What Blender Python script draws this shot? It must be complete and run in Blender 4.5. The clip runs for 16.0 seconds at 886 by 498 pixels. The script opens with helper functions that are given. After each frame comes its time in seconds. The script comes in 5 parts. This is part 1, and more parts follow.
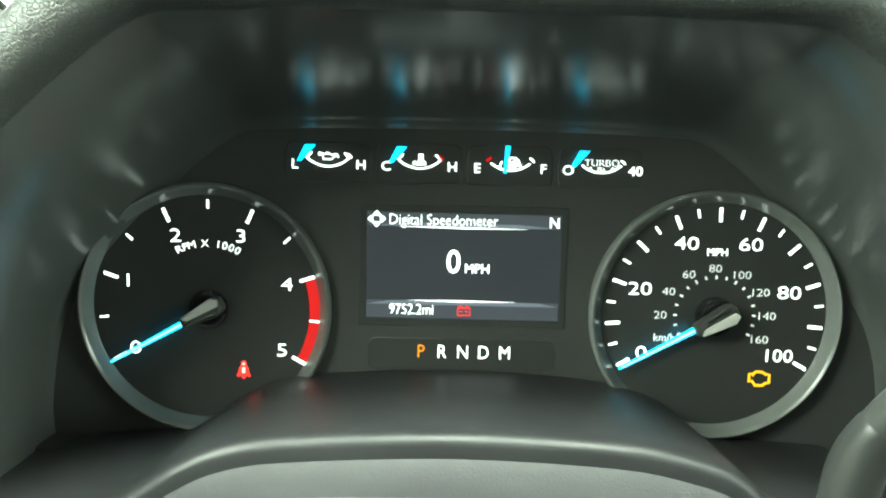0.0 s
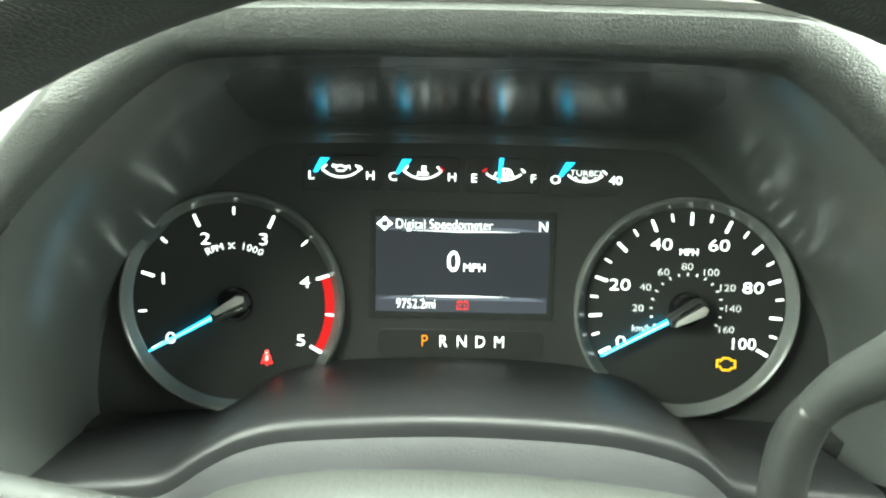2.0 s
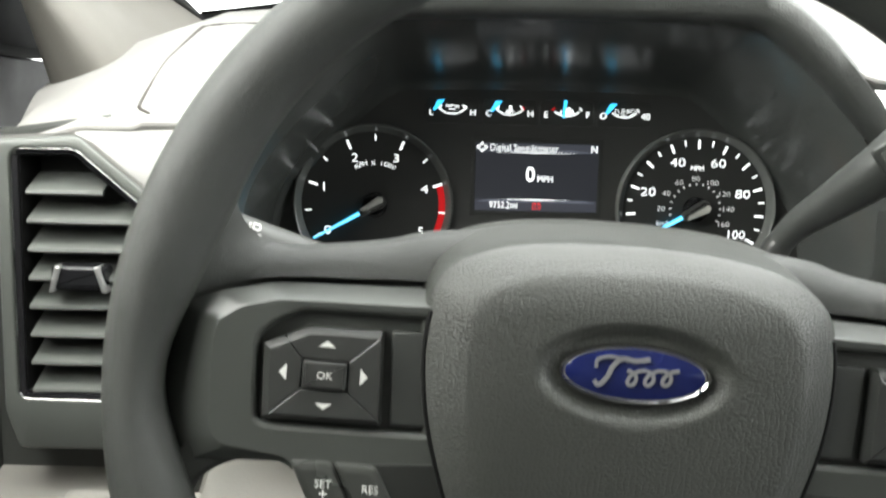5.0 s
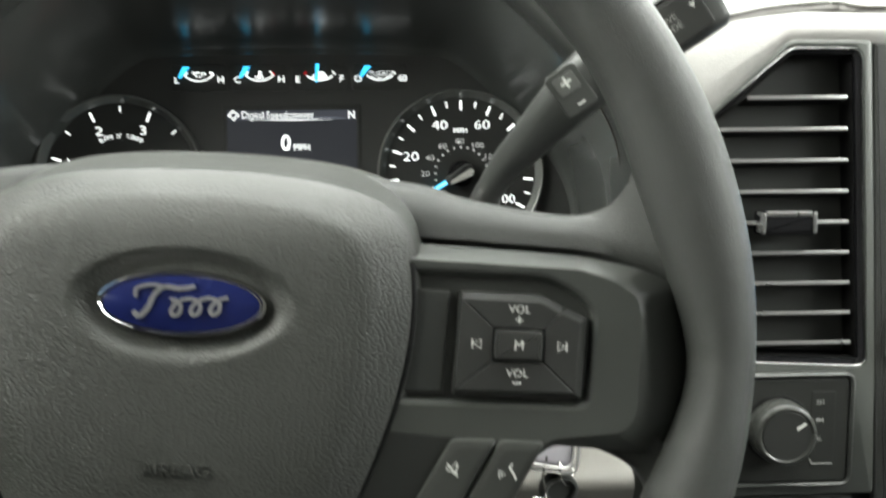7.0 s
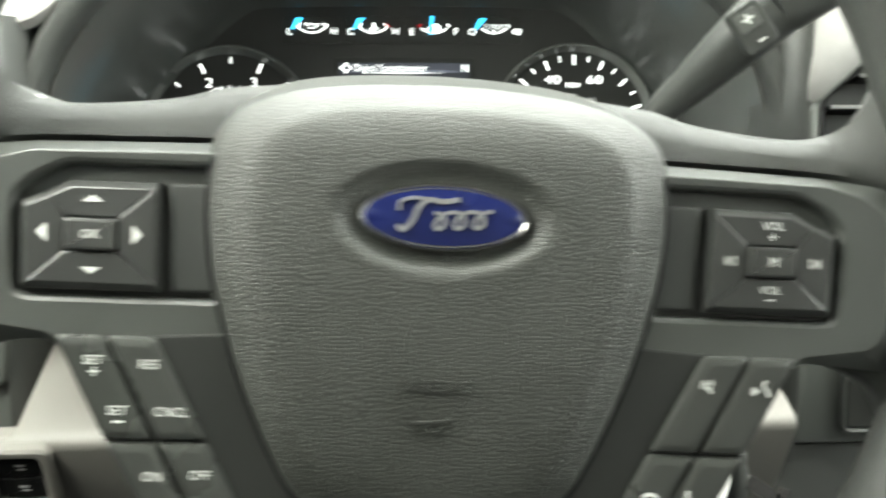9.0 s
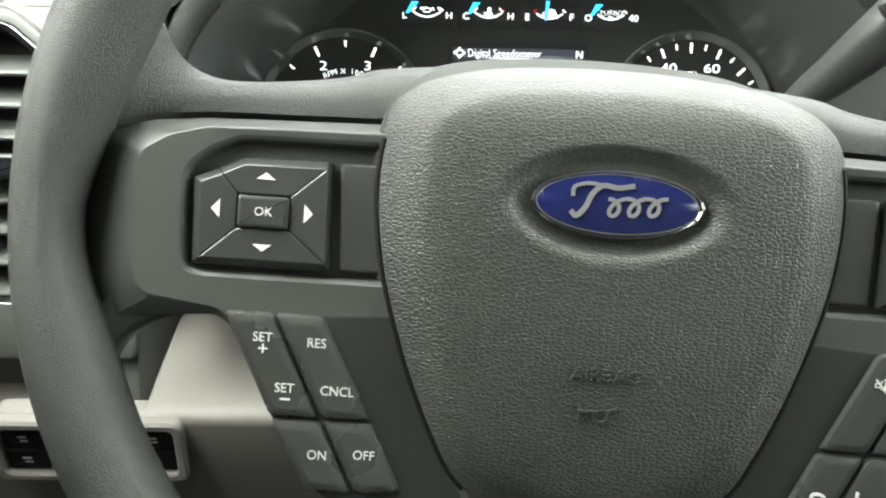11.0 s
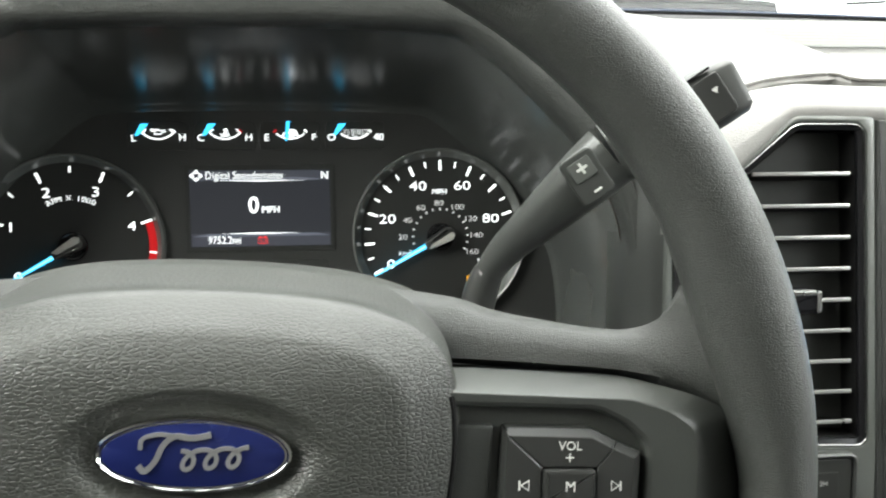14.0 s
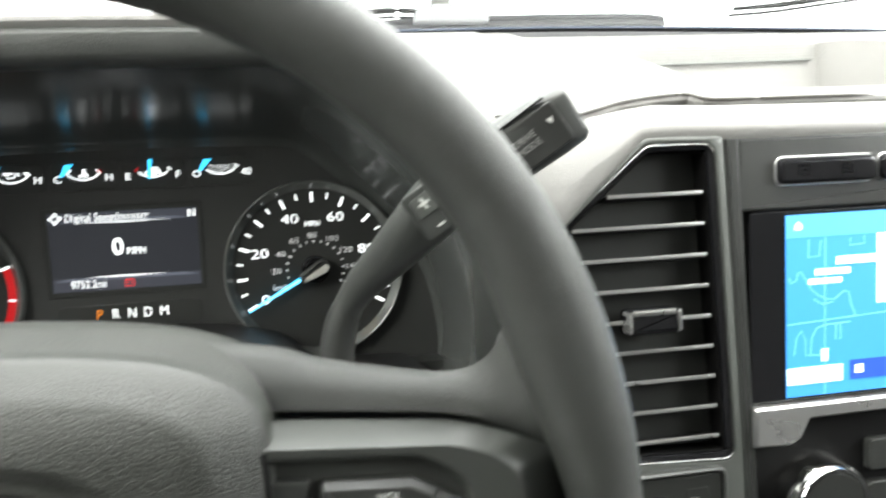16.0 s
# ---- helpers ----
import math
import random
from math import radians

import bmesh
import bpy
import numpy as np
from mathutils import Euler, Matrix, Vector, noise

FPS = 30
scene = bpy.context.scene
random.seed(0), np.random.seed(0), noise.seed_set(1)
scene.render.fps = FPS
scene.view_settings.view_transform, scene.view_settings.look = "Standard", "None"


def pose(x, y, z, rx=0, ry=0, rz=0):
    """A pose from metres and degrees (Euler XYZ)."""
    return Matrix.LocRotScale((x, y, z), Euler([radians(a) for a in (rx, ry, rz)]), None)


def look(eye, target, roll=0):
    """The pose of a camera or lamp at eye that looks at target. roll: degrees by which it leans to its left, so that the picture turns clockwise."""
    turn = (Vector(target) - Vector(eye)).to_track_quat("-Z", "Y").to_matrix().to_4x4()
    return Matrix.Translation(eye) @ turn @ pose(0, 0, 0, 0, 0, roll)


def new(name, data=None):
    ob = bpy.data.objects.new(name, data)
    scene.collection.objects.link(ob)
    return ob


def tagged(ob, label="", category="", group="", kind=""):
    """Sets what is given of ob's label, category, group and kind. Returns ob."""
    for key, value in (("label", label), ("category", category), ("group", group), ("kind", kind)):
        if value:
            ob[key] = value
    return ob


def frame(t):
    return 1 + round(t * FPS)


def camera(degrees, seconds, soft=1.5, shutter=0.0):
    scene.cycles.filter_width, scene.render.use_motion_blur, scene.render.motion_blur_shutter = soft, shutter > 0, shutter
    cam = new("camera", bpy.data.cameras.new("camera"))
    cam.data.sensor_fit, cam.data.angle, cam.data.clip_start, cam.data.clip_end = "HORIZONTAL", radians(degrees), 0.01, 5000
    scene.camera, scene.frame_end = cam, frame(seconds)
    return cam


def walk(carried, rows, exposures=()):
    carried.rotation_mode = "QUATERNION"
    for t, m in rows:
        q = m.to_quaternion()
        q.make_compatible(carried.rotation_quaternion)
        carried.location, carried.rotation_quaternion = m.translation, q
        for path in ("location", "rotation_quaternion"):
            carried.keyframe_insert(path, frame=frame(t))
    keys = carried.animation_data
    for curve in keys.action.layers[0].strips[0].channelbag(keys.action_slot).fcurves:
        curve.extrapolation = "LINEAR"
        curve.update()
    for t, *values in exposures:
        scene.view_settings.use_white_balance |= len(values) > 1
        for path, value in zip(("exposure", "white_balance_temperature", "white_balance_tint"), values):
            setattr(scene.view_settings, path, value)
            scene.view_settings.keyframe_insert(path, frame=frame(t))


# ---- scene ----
cam = camera(54.5, 16.0, 2.1, 0.5)
PATH = [
    (0, (0.003, 0.091, 1.052), (0.011, 2.073, 0.788), 1.4),
    (0.5, (0.001, 0.096, 1.047), (0.007, 2.082, 0.813), 1.3),
    (1, (0.003, 0.092, 1.049), (0.012, 2.079, 0.817), 1.3),
    (1.5, (0.006, 0.075, 1.058), (0.017, 2.060, 0.804), 1.4),
    (2, (0.003, 0.045, 1.072), (0.008, 2.019, 0.750), 1.2),
    (2.5, (-0.010, -0.025, 1.056), (0.012, 1.950, 0.746), 1.3),
    (3, (-0.027, -0.093, 1.002), (-0.026, 1.885, 0.711), 1.1),
    (3.2, (-0.033, -0.103, 0.985), (-0.025, 1.877, 0.700), 1.1),
    (5.3, (-0.059, -0.151, 1.058), (-0.044, 1.827, 0.762), 1.4),
    (5.5, (-0.042, -0.153, 1.081), (-0.037, 1.825, 0.789), 1.4),
    (6, (0.029, -0.161, 1.106), (0.011, 1.815, 0.8), 1.0),
    (6.5, (0.084, -0.142, 1.056), (0.093, 1.838, 0.776), 0.8),
    (7, (0.1, -0.126, 0.99), (0.164, 1.859, 0.751), -0.6),
    (7.5, (0.108, -0.11, 0.96), (0.223, 1.873, 0.73), -0.8),
    (8, (0.106, -0.105, 0.946), (0.222, 1.878, 0.715), -0.8),
    (8.5, (0.092, -0.109, 0.947), (0.205, 1.874, 0.712), -0.8),
    (9, (-0.002, -0.121, 0.963), (0.135, 1.859, 0.71), -0.3),
    (9.5, (-0.042, -0.105, 0.956), (0.081, 1.873, 0.683), 0.0),
    (9.7, (-0.044, -0.104, 0.958), (0.076, 1.872, 0.674), 0.1),
    (11.8, (-0.04, -0.122, 0.964), (-0.084, 1.858, 0.687), 1.1),
    (12, (-0.027, -0.12, 0.974), (-0.081, 1.859, 0.692), 1.1),
    (12.5, (0.033, -0.115, 1.018), (-0.039, 1.86, 0.711), 1.0),
    (13, (0.053, -0.108, 1.028), (0.063, 1.869, 0.724), 1.1),
    (13.5, (0.058, -0.099, 1.029), (0.209, 1.877, 0.756), 0.7),
    (14, (0.062, -0.088, 1.027), (0.312, 1.883, 0.803), -0.3),
    (14.5, (0.062, -0.083, 1.025), (0.394, 1.878, 0.817), -2.0),
    (15, (0.063, -0.081, 1.025), (0.44, 1.873, 0.829), -2.4),
    (15.5, (0.065, -0.086, 1.026), (0.468, 1.863, 0.834), -2.6),
    (15.8, (0.082, -0.086, 1.027), (0.479, 1.865, 0.837), -2.3),
    (16, (0.105, -0.088, 1.037), (0.497, 1.863, 0.837), -2.6),
]
walk(cam, [(t, look(eye, target, roll)) for t, eye, target, roll in PATH],
     [(0.0, 0.58, 6500, -20), (1.5, 0.58, 6500, -19), (2.0, 0.68, 6500, -14), (2.5, 0.33, 6500, 1), (3.2, -0.25, 6500, 2), (5.5, -0.1, 6500, 8), (6.0, -1.05, 6450, 12), (6.5, -0.8, 6500, 8), (7.5, 0.50, 6650, -1), (8.2, 0.76, 6700, -2), (9.7, 0.42, 6600, 1), (12.0, 0.38, 6500, 2), (12.7, -0.06, 6500, 4), (13.5, 0.07, 6500, 4), (14.0, 0.0, 6500, 4), (14.5, -0.10, 6500, 4), (16.0, -0.05, 6500, 5)])

# ---- light ----
world = bpy.data.worlds.new("sky")
scene.world = world
world.use_nodes = True
wn = world.node_tree
sky = wn.nodes.new("ShaderNodeTexSky")
sky.sky_type, sky.sun_disc = "NISHITA", False
sky.sun_elevation, sky.sun_rotation = radians(48), radians(160)
wn.nodes["Background"].inputs["Strength"].default_value = 0.12
wn.links.new(sky.outputs[0], wn.nodes["Background"].inputs["Color"])
sun = new("sun", bpy.data.lights.new("sun", "SUN"))
sun.data.energy, sun.data.angle, sun.data.color = 4.5, radians(15), (1.0, 0.97, 0.93)
sun.matrix_world = look((0.5, -1.5, 3.0), (0, 0, 0))


def window_light(name, eye, target, width, height, watts, colour=(1, 1, 1)):
    """Sky light that enters through one window opening."""
    lamp = new(name, bpy.data.lights.new(name, "AREA"))
    lamp.data.shape, lamp.data.size, lamp.data.size_y = "RECTANGLE", width, height
    lamp.data.energy, lamp.data.color = watts, colour
    lamp.matrix_world = look(eye, target)
    return lamp


window_light("windshield_light", (0.335, 0.27, 1.45), (0.335, -0.25, 0.618), 1.12, 0.56, 23.5, (1.0, 0.99, 0.98))
window_light("driver_window_light", (-0.405, 0.07, 1.30), (0.12, 0.26, 0.93), 0.40, 0.40, 9.5, (1.0, 0.98, 0.95))
window_light("passenger_window_light", (1.34, -0.10, 1.32), (0.2, 0.20, 0.95), 0.75, 0.40, 16.0)


# ---- materials ----
def node_mat(name, base, rough=0.5, metal=0.0, grain=0.0, cell=400.0, vary=0.06, clear=0.0, spec=0.5, wrinkle=False, squash=1.0, even=False, fade=None):
    """Principled surface with blotches, fine noise and a moulded grain relief. grain: relief height in metres, cell: cells per metre, fade: local heights between which the relief runs out."""
    m = bpy.data.materials.new(name)
    m.use_nodes = True
    n, l = m.node_tree.nodes, m.node_tree.links
    p = n["Principled BSDF"]
    p.inputs["Metallic"].default_value = metal
    p.inputs["Specular IOR Level"].default_value = spec
    p.inputs["Coat Weight"].default_value = clear
    p.inputs["Coat Roughness"].default_value = 0.12
    tc = n.new("ShaderNodeTexCoord")
    big, fine = n.new("ShaderNodeTexNoise"), n.new("ShaderNodeTexNoise")
    big.inputs["Scale"].default_value, big.inputs["Detail"].default_value = 22.0, 4.0
    fine.inputs["Scale"].default_value, fine.inputs["Detail"].default_value = 700.0, 3.0
    for t in (big, fine):
        l.new(tc.outputs["Object"], t.inputs["Vector"])
    mix = n.new("ShaderNodeMath")
    mix.operation = "MULTIPLY_ADD"
    l.new(fine.outputs[0], mix.inputs[0])
    mix.inputs[1].default_value = 0.35
    l.new(big.outputs[0], mix.inputs[2])
    ramp = n.new("ShaderNodeMapRange")
    ramp.inputs["From Min"].default_value, ramp.inputs["From Max"].default_value = 0.3, 1.05
    ramp.inputs["To Min"].default_value, ramp.inputs["To Max"].default_value = 1 - vary, 1 + vary
    l.new(mix.outputs[0], ramp.inputs["Value"])
    col = n.new("ShaderNodeVectorMath")
    col.operation = "SCALE"
    col.inputs[0].default_value = base
    l.new(ramp.outputs[0], col.inputs["Scale"])
    l.new(col.outputs[0], p.inputs["Base Color"])
    rr = n.new("ShaderNodeMapRange")
    rr.inputs["From Min"].default_value, rr.inputs["From Max"].default_value = 0.3, 0.7
    rr.inputs["To Min"].default_value, rr.inputs["To Max"].default_value = max(0.02, rough - (0.01 if even else 0.06)), min(1, rough + (0.01 if even else 0.06))
    l.new(big.outputs[0], rr.inputs["Value"])
    l.new(rr.outputs[0], p.inputs["Roughness"])
    if grain:
        vec = tc.outputs["Object"]
        warp = n.new("ShaderNodeTexNoise")
        warp.inputs["Scale"].default_value = cell * 0.35
        l.new(vec, warp.inputs["Vector"])
        add = n.new("ShaderNodeVectorMath")
        add.operation = "MULTIPLY_ADD"
        l.new(warp.outputs["Color"], add.inputs[0])
        add.inputs[1].default_value = (0.35 / cell,) * 3
        l.new(vec, add.inputs[2])
        sq = n.new("ShaderNodeVectorMath")
        sq.operation = "MULTIPLY"
        sq.inputs[1].default_value = (1.0, squash, 1.0)
        l.new(add.outputs[0], sq.inputs[0])
        if wrinkle:
            v = n.new("ShaderNodeTexVoronoi")
            v.feature = "DISTANCE_TO_EDGE"
            v.inputs["Scale"].default_value, v.inputs["Randomness"].default_value = cell, 0.8
            l.new(sq.outputs[0], v.inputs["Vector"])
            soft = n.new("ShaderNodeMapRange")
            soft.interpolation_type = "SMOOTHERSTEP"
            soft.inputs["From Min"].default_value, soft.inputs["To Min"].default_value, soft.inputs["To Max"].default_value = -0.12, 0.0, 1.0
            soft.inputs["From Max"].default_value = 0.27
            l.new(v.outputs["Distance"], soft.inputs["Value"])
            h = soft.outputs[0]
        else:
            v = n.new("ShaderNodeTexNoise")
            v.inputs["Scale"].default_value, v.inputs["Detail"].default_value = cell, 2.0
            l.new(sq.outputs[0], v.inputs["Vector"])
            h = v.outputs[0]
        b = n.new("ShaderNodeBump")
        b.inputs["Strength"].default_value, b.inputs["Distance"].default_value = 1.0, grain
        l.new(h, b.inputs["Height"])
        if fade:
            part_of, run = n.new("ShaderNodeSeparateXYZ"), n.new("ShaderNodeMapRange")
            l.new(tc.outputs["Object"], part_of.inputs[0])
            run.interpolation_type = "SMOOTHSTEP"
            run.inputs["From Min"].default_value, run.inputs["From Max"].default_value = fade
            run.inputs["To Min"].default_value, run.inputs["To Max"].default_value = grain, grain * 0.22
            l.new(part_of.outputs["Y"], run.inputs["Value"])
            l.new(run.outputs[0], b.inputs["Distance"])
        l.new(b.outputs[0], p.inputs["Normal"])
    return m


def glow_mat(name, colour, strength, base=None):
    """A lit display segment or lamp."""
    m = bpy.data.materials.new(name)
    m.use_nodes = True
    p = m.node_tree.nodes["Principled BSDF"]
    p.inputs["Base Color"].default_value = (*(base or colour), 1)
    p.inputs["Roughness"].default_value = 0.5
    p.inputs["Emission Color"].default_value = (*colour, 1)
    p.inputs["Emission Strength"].default_value = strength
    return m


def glass_mat(name):
    m = bpy.data.materials.new(name)
    m.use_nodes = True
    p = m.node_tree.nodes["Principled BSDF"]
    p.inputs["Base Color"].default_value = (0.97, 0.99, 0.98, 1)
    p.inputs["Transmission Weight"].default_value = 1.0
    p.inputs["Roughness"].default_value = 0.0
    p.inputs["IOR"].default_value = 1.45
    return m


RIM = node_mat("grained_wheel_vinyl", (0.036, 0.038, 0.034), 0.49, grain=0.00014, cell=1000, wrinkle=True, squash=1.1)
BAG = node_mat("grained_airbag_vinyl", (0.036, 0.038, 0.033), 0.46, grain=0.00020, cell=430, wrinkle=True, squash=1.8, fade=(0.046, 0.060))
TRIM = node_mat("dark_matte_plastic", (0.034, 0.036, 0.033), 0.50, grain=0.00008, cell=1500)
KEYPOD = node_mat("dark_switch_surround_plastic", (0.048, 0.051, 0.046), 0.38, grain=0.00006, cell=1100, spec=0.85)
LEVER = node_mat("satin_grained_lever_plastic", (0.042, 0.044, 0.041), 0.36, grain=0.00008, cell=1300)
SKIRT = node_mat("dusty_grey_cover_plastic", (0.029, 0.029, 0.031), 0.62, vary=0.25, grain=0.0002, cell=900)
SILL = node_mat("dark_sill_plastic", (0.018, 0.018, 0.019), 0.44, grain=0.00004, cell=1500)
BEZEL = node_mat("black_bezel_plastic", (0.020, 0.021, 0.019), 0.5, spec=0.35, grain=0.00005, cell=1500)
KEYTOP = node_mat("satin_switch_key_plastic", (0.042, 0.044, 0.040), 0.29, spec=0.6, grain=0.00005, cell=1400)
PAD = node_mat("button_plastic", (0.031, 0.032, 0.030), 0.32, spec=0.7, grain=0.00004, cell=2000)
PIANO = node_mat("gloss_black_plastic", (0.010, 0.010, 0.011), 0.12, vary=0.02)
BLACK = node_mat("black_plastic", (0.005, 0.005, 0.005), 0.6, vary=0.04, spec=0.2)
HOUSE = node_mat("dark_cluster_panel", (0.038, 0.039, 0.037), 0.45, vary=0.03)
TUNNEL = node_mat("dark_binnacle_liner", (0.070, 0.074, 0.070), 0.22, vary=0.03, spec=0.45, even=True)
FACE = node_mat("black_dial_face", (0.030, 0.031, 0.029), 0.40, vary=0.04)
RING = node_mat("gloss_grey_ring", (0.155, 0.161, 0.153), 0.22, metal=0.2, even=True)
CHROME = node_mat("chrome", (0.72, 0.72, 0.70), 0.10, metal=1.0, vary=0.02, even=True)
DARKCHROME = node_mat("dark_chrome", (0.16, 0.16, 0.155), 0.16, metal=1.0, vary=0.02)
LINE = node_mat("polished_grey_line", (0.34, 0.34, 0.33), 0.14, metal=1.0, vary=0.02, even=True)
SATIN = node_mat("satin_silver", (0.55, 0.55, 0.54), 0.28, metal=0.8, vary=0.03, even=True)
DASH = node_mat("grained_grey_dash_vinyl", (0.22, 0.215, 0.206), 0.6, grain=0.00015, cell=700, wrinkle=True)
FRAME = node_mat("grey_vent_frame", (0.085, 0.09, 0.083), 0.36, grain=0.00005, cell=1200)
BEIGE = node_mat("light_stone_plastic", (0.165, 0.158, 0.142), 0.55, grain=0.0001, cell=700)
CLOTH = node_mat("grey_cloth", (0.15, 0.145, 0.135), 0.9, grain=0.0004, cell=900)
CARPET = node_mat("black_carpet", (0.02, 0.02, 0.021), 0.95, grain=0.001, cell=600)
RUBBER = node_mat("black_rubber", (0.012, 0.012, 0.012), 0.6)
BLUE = node_mat("blue_enamel", (0.008, 0.013, 0.075), 0.26, vary=0.05, clear=0.25)
WHITEINK = node_mat("white_print", (0.62, 0.63, 0.60), 0.5, vary=0.03)
DIMINK = node_mat("grey_print", (0.30, 0.30, 0.29), 0.5, vary=0.03)
TAGWHITE = node_mat("white_tag_plastic", (0.88, 0.87, 0.84), 0.35)
KEYGREY = node_mat("glossy_grey_key_plastic", (0.38, 0.365, 0.39), 0.22)
# pale colour for the reflection on the needle caps
CAPSHINE = node_mat("pale_cap_reflection", (0.52, 0.52, 0.49), 0.3)
STEEL = node_mat("key_steel", (0.55, 0.54, 0.52), 0.22, metal=1.0)
CONCRETE = node_mat("pale_concrete", (0.62, 0.61, 0.59), 0.85, grain=0.002, cell=60, vary=0.15)
LIT = glow_mat("lit_white_mark", (0.97, 0.98, 1.0), 2.0)
LITDIM = glow_mat("lit_grey_mark", (0.85, 0.85, 0.85), 0.60)
PILLAR = node_mat("warm_grey_pillar_plastic", (0.135, 0.129, 0.115), 0.66, grain=0.0001, cell=700)
GRIP = node_mat("dark_taupe_handle_plastic", (0.040, 0.036, 0.031), 0.6, grain=0.0001, cell=700)
COWL = node_mat("weathered_cowl_plastic", (0.075, 0.075, 0.078), 0.6, grain=0.0006, cell=200, vary=0.15)
# outdoor glare is put into this colour as a paler grey
PALECOWL = node_mat("glare_washed_cowl", (0.36, 0.36, 0.37), 0.5, vary=0.1)
LIP = node_mat("grained_binnacle_lip", (0.036, 0.038, 0.035), 0.42, grain=0.00016, cell=620, wrinkle=True)
LITAMBER = glow_mat("lit_yellow_mark", (1.0, 0.46, 0.02), 1.4, (0.10, 0.06, 0.004))
LITCYAN = glow_mat("lit_cyan_needle", (0.06, 0.58, 1.0), 1.9)
LITRED = glow_mat("lit_red_mark", (1.0, 0.004, 0.010), 0.55, (0.06, 0.002, 0.003))
LITREDTELL = glow_mat("lit_red_telltale", (1.0, 0.03, 0.03), 1.3, (0.08, 0.004, 0.004))
LITPINK = glow_mat("lit_pale_red_core", (1.0, 0.45, 0.42), 1.3)
LITICE = glow_mat("lit_pale_cyan_core", (0.42, 0.86, 1.0), 1.5)
LITORANGE = glow_mat("lit_amber_mark", (1.0, 0.28, 0.01), 1.3, (0.10, 0.04, 0.004))
LCD = glow_mat("lcd_background", (0.70, 0.76, 1.0), 0.026, (0.012, 0.012, 0.015))
LCDGLEAM = glow_mat("lcd_bar_gleam", (0.72, 0.78, 1.0), 0.20, (0.02, 0.02, 0.025))
LCDBAR = glow_mat("lcd_bar", (0.70, 0.75, 1.0), 0.06, (0.02, 0.02, 0.025))
MAPBLUE = glow_mat("map_blue", (0.045, 0.27, 0.70), 0.95)
MAPSKY = glow_mat("map_header", (0.09, 0.40, 0.82), 0.95)
MAPNAVY = glow_mat("map_navy", (0.02, 0.08, 0.45), 0.8)
MAPROAD = glow_mat("map_road", (0.16, 0.50, 0.88), 1.0)
MAPWHITE = glow_mat("map_white", (0.85, 0.95, 1.0), 1.2)
OUTSIDE = glow_mat("bright_overcast_distance", (1.0, 1.0, 1.0), 2.2)
GLASS = glass_mat("window_glass")


# ---- mesh helpers ----
def finish(bm, angle=32):
    bmesh.ops.recalc_face_normals(bm, faces=bm.faces)
    for f in bm.faces:
        f.smooth = True
    for e in bm.edges:
        if len(e.link_faces) == 2 and e.calc_face_angle(0) > radians(angle):
            e.smooth = False
    return bm


def part(name, bm, material, parent=None, label="", angle=32):
    """Links a bmesh as one mesh object under a thing or a part."""
    me = bpy.data.meshes.new(name)
    finish(bm, angle).to_mesh(me)
    bm.free()
    me.materials.append(material)
    ob = new(name, me)
    ob.parent = parent
    return tagged(ob, label)


def thing(name, m, label, category, group="", kind=""):
    e = new(name)
    e.empty_display_size = 0.02
    e.matrix_basis = m
    return tagged(e, label, category, group, kind)


def front(x, y, z, lean=0.0, turn=0.0, yaw=0.0):
    """A frame that faces the driver: X to the right, Y up, Z towards the driver. lean: degrees by which its top lies further away."""
    return pose(x, y, z, 90 - lean, 0, yaw) @ pose(0, 0, 0, 0, 0, turn)


def loft(rings, closed=True, cap0=False, cap1=False, bm=None):
    bm = bm or bmesh.new()
    rows = [[bm.verts.new(p) for p in r] for r in rings]
    n = len(rows[0])
    for a, b in zip(rows, rows[1:]):
        for i in range(n if closed else n - 1):
            j = (i + 1) % n
            bm.faces.new((a[i], a[j], b[j], b[i]))
    if cap0:
        bm.faces.new(rows[0])
    if cap1:
        bm.faces.new(rows[-1])
    return bm


def offset(pts, d):
    """A polygon moved inwards by d (outwards: minus)."""
    n = len(pts)
    area = sum(pts[i][0] * pts[(i + 1) % n][1] - pts[(i + 1) % n][0] * pts[i][1] for i in range(n))
    s = 1 if area > 0 else -1
    out = []
    for i in range(n):
        p, q, r = (Vector(pts[k % n]) for k in (i - 1, i, i + 1))
        a, b = (q - p).normalized(), (r - q).normalized()
        na, nb = Vector((-a.y, a.x)) * s, Vector((-b.y, b.x)) * s
        m = na + nb
        m = m / max(m.length_squared, 0.5) * 2
        out.append(tuple(q + m * d))
    return out


def rounded(pts, r, k=4):
    """A polygon with its corners rounded by about r."""
    out, n = [], len(pts)
    for i in range(n):
        p, q, s = (Vector(pts[j % n]) for j in (i - 1, i, i + 1))
        c = min(r, (p - q).length * 0.45, (s - q).length * 0.45)
        a, b = q + (p - q).normalized() * c, q + (s - q).normalized() * c
        for h in range(k + 1):
            t = h / k
            out.append(tuple(a * (1 - t) ** 2 + q * 2 * t * (1 - t) + b * t * t))
    return out


def at_z(pts, z):
    return [(p[0], p[1], z) for p in pts]


def prism(pts, z0, z1, bevel=0.0005, back=True):
    """A plate of that outline from z0 up to z1, with a rounded upper edge."""
    if bevel <= 0:
        return loft([at_z(pts, z0), at_z(pts, z1)], True, back, True)
    return loft([at_z(pts, z0), at_z(pts, z1 - bevel), at_z(offset(pts, bevel * 0.3), z1 - bevel * 0.3), at_z(offset(pts, bevel), z1), at_z(offset(pts, bevel * 1.25), z1)], True, back, True)


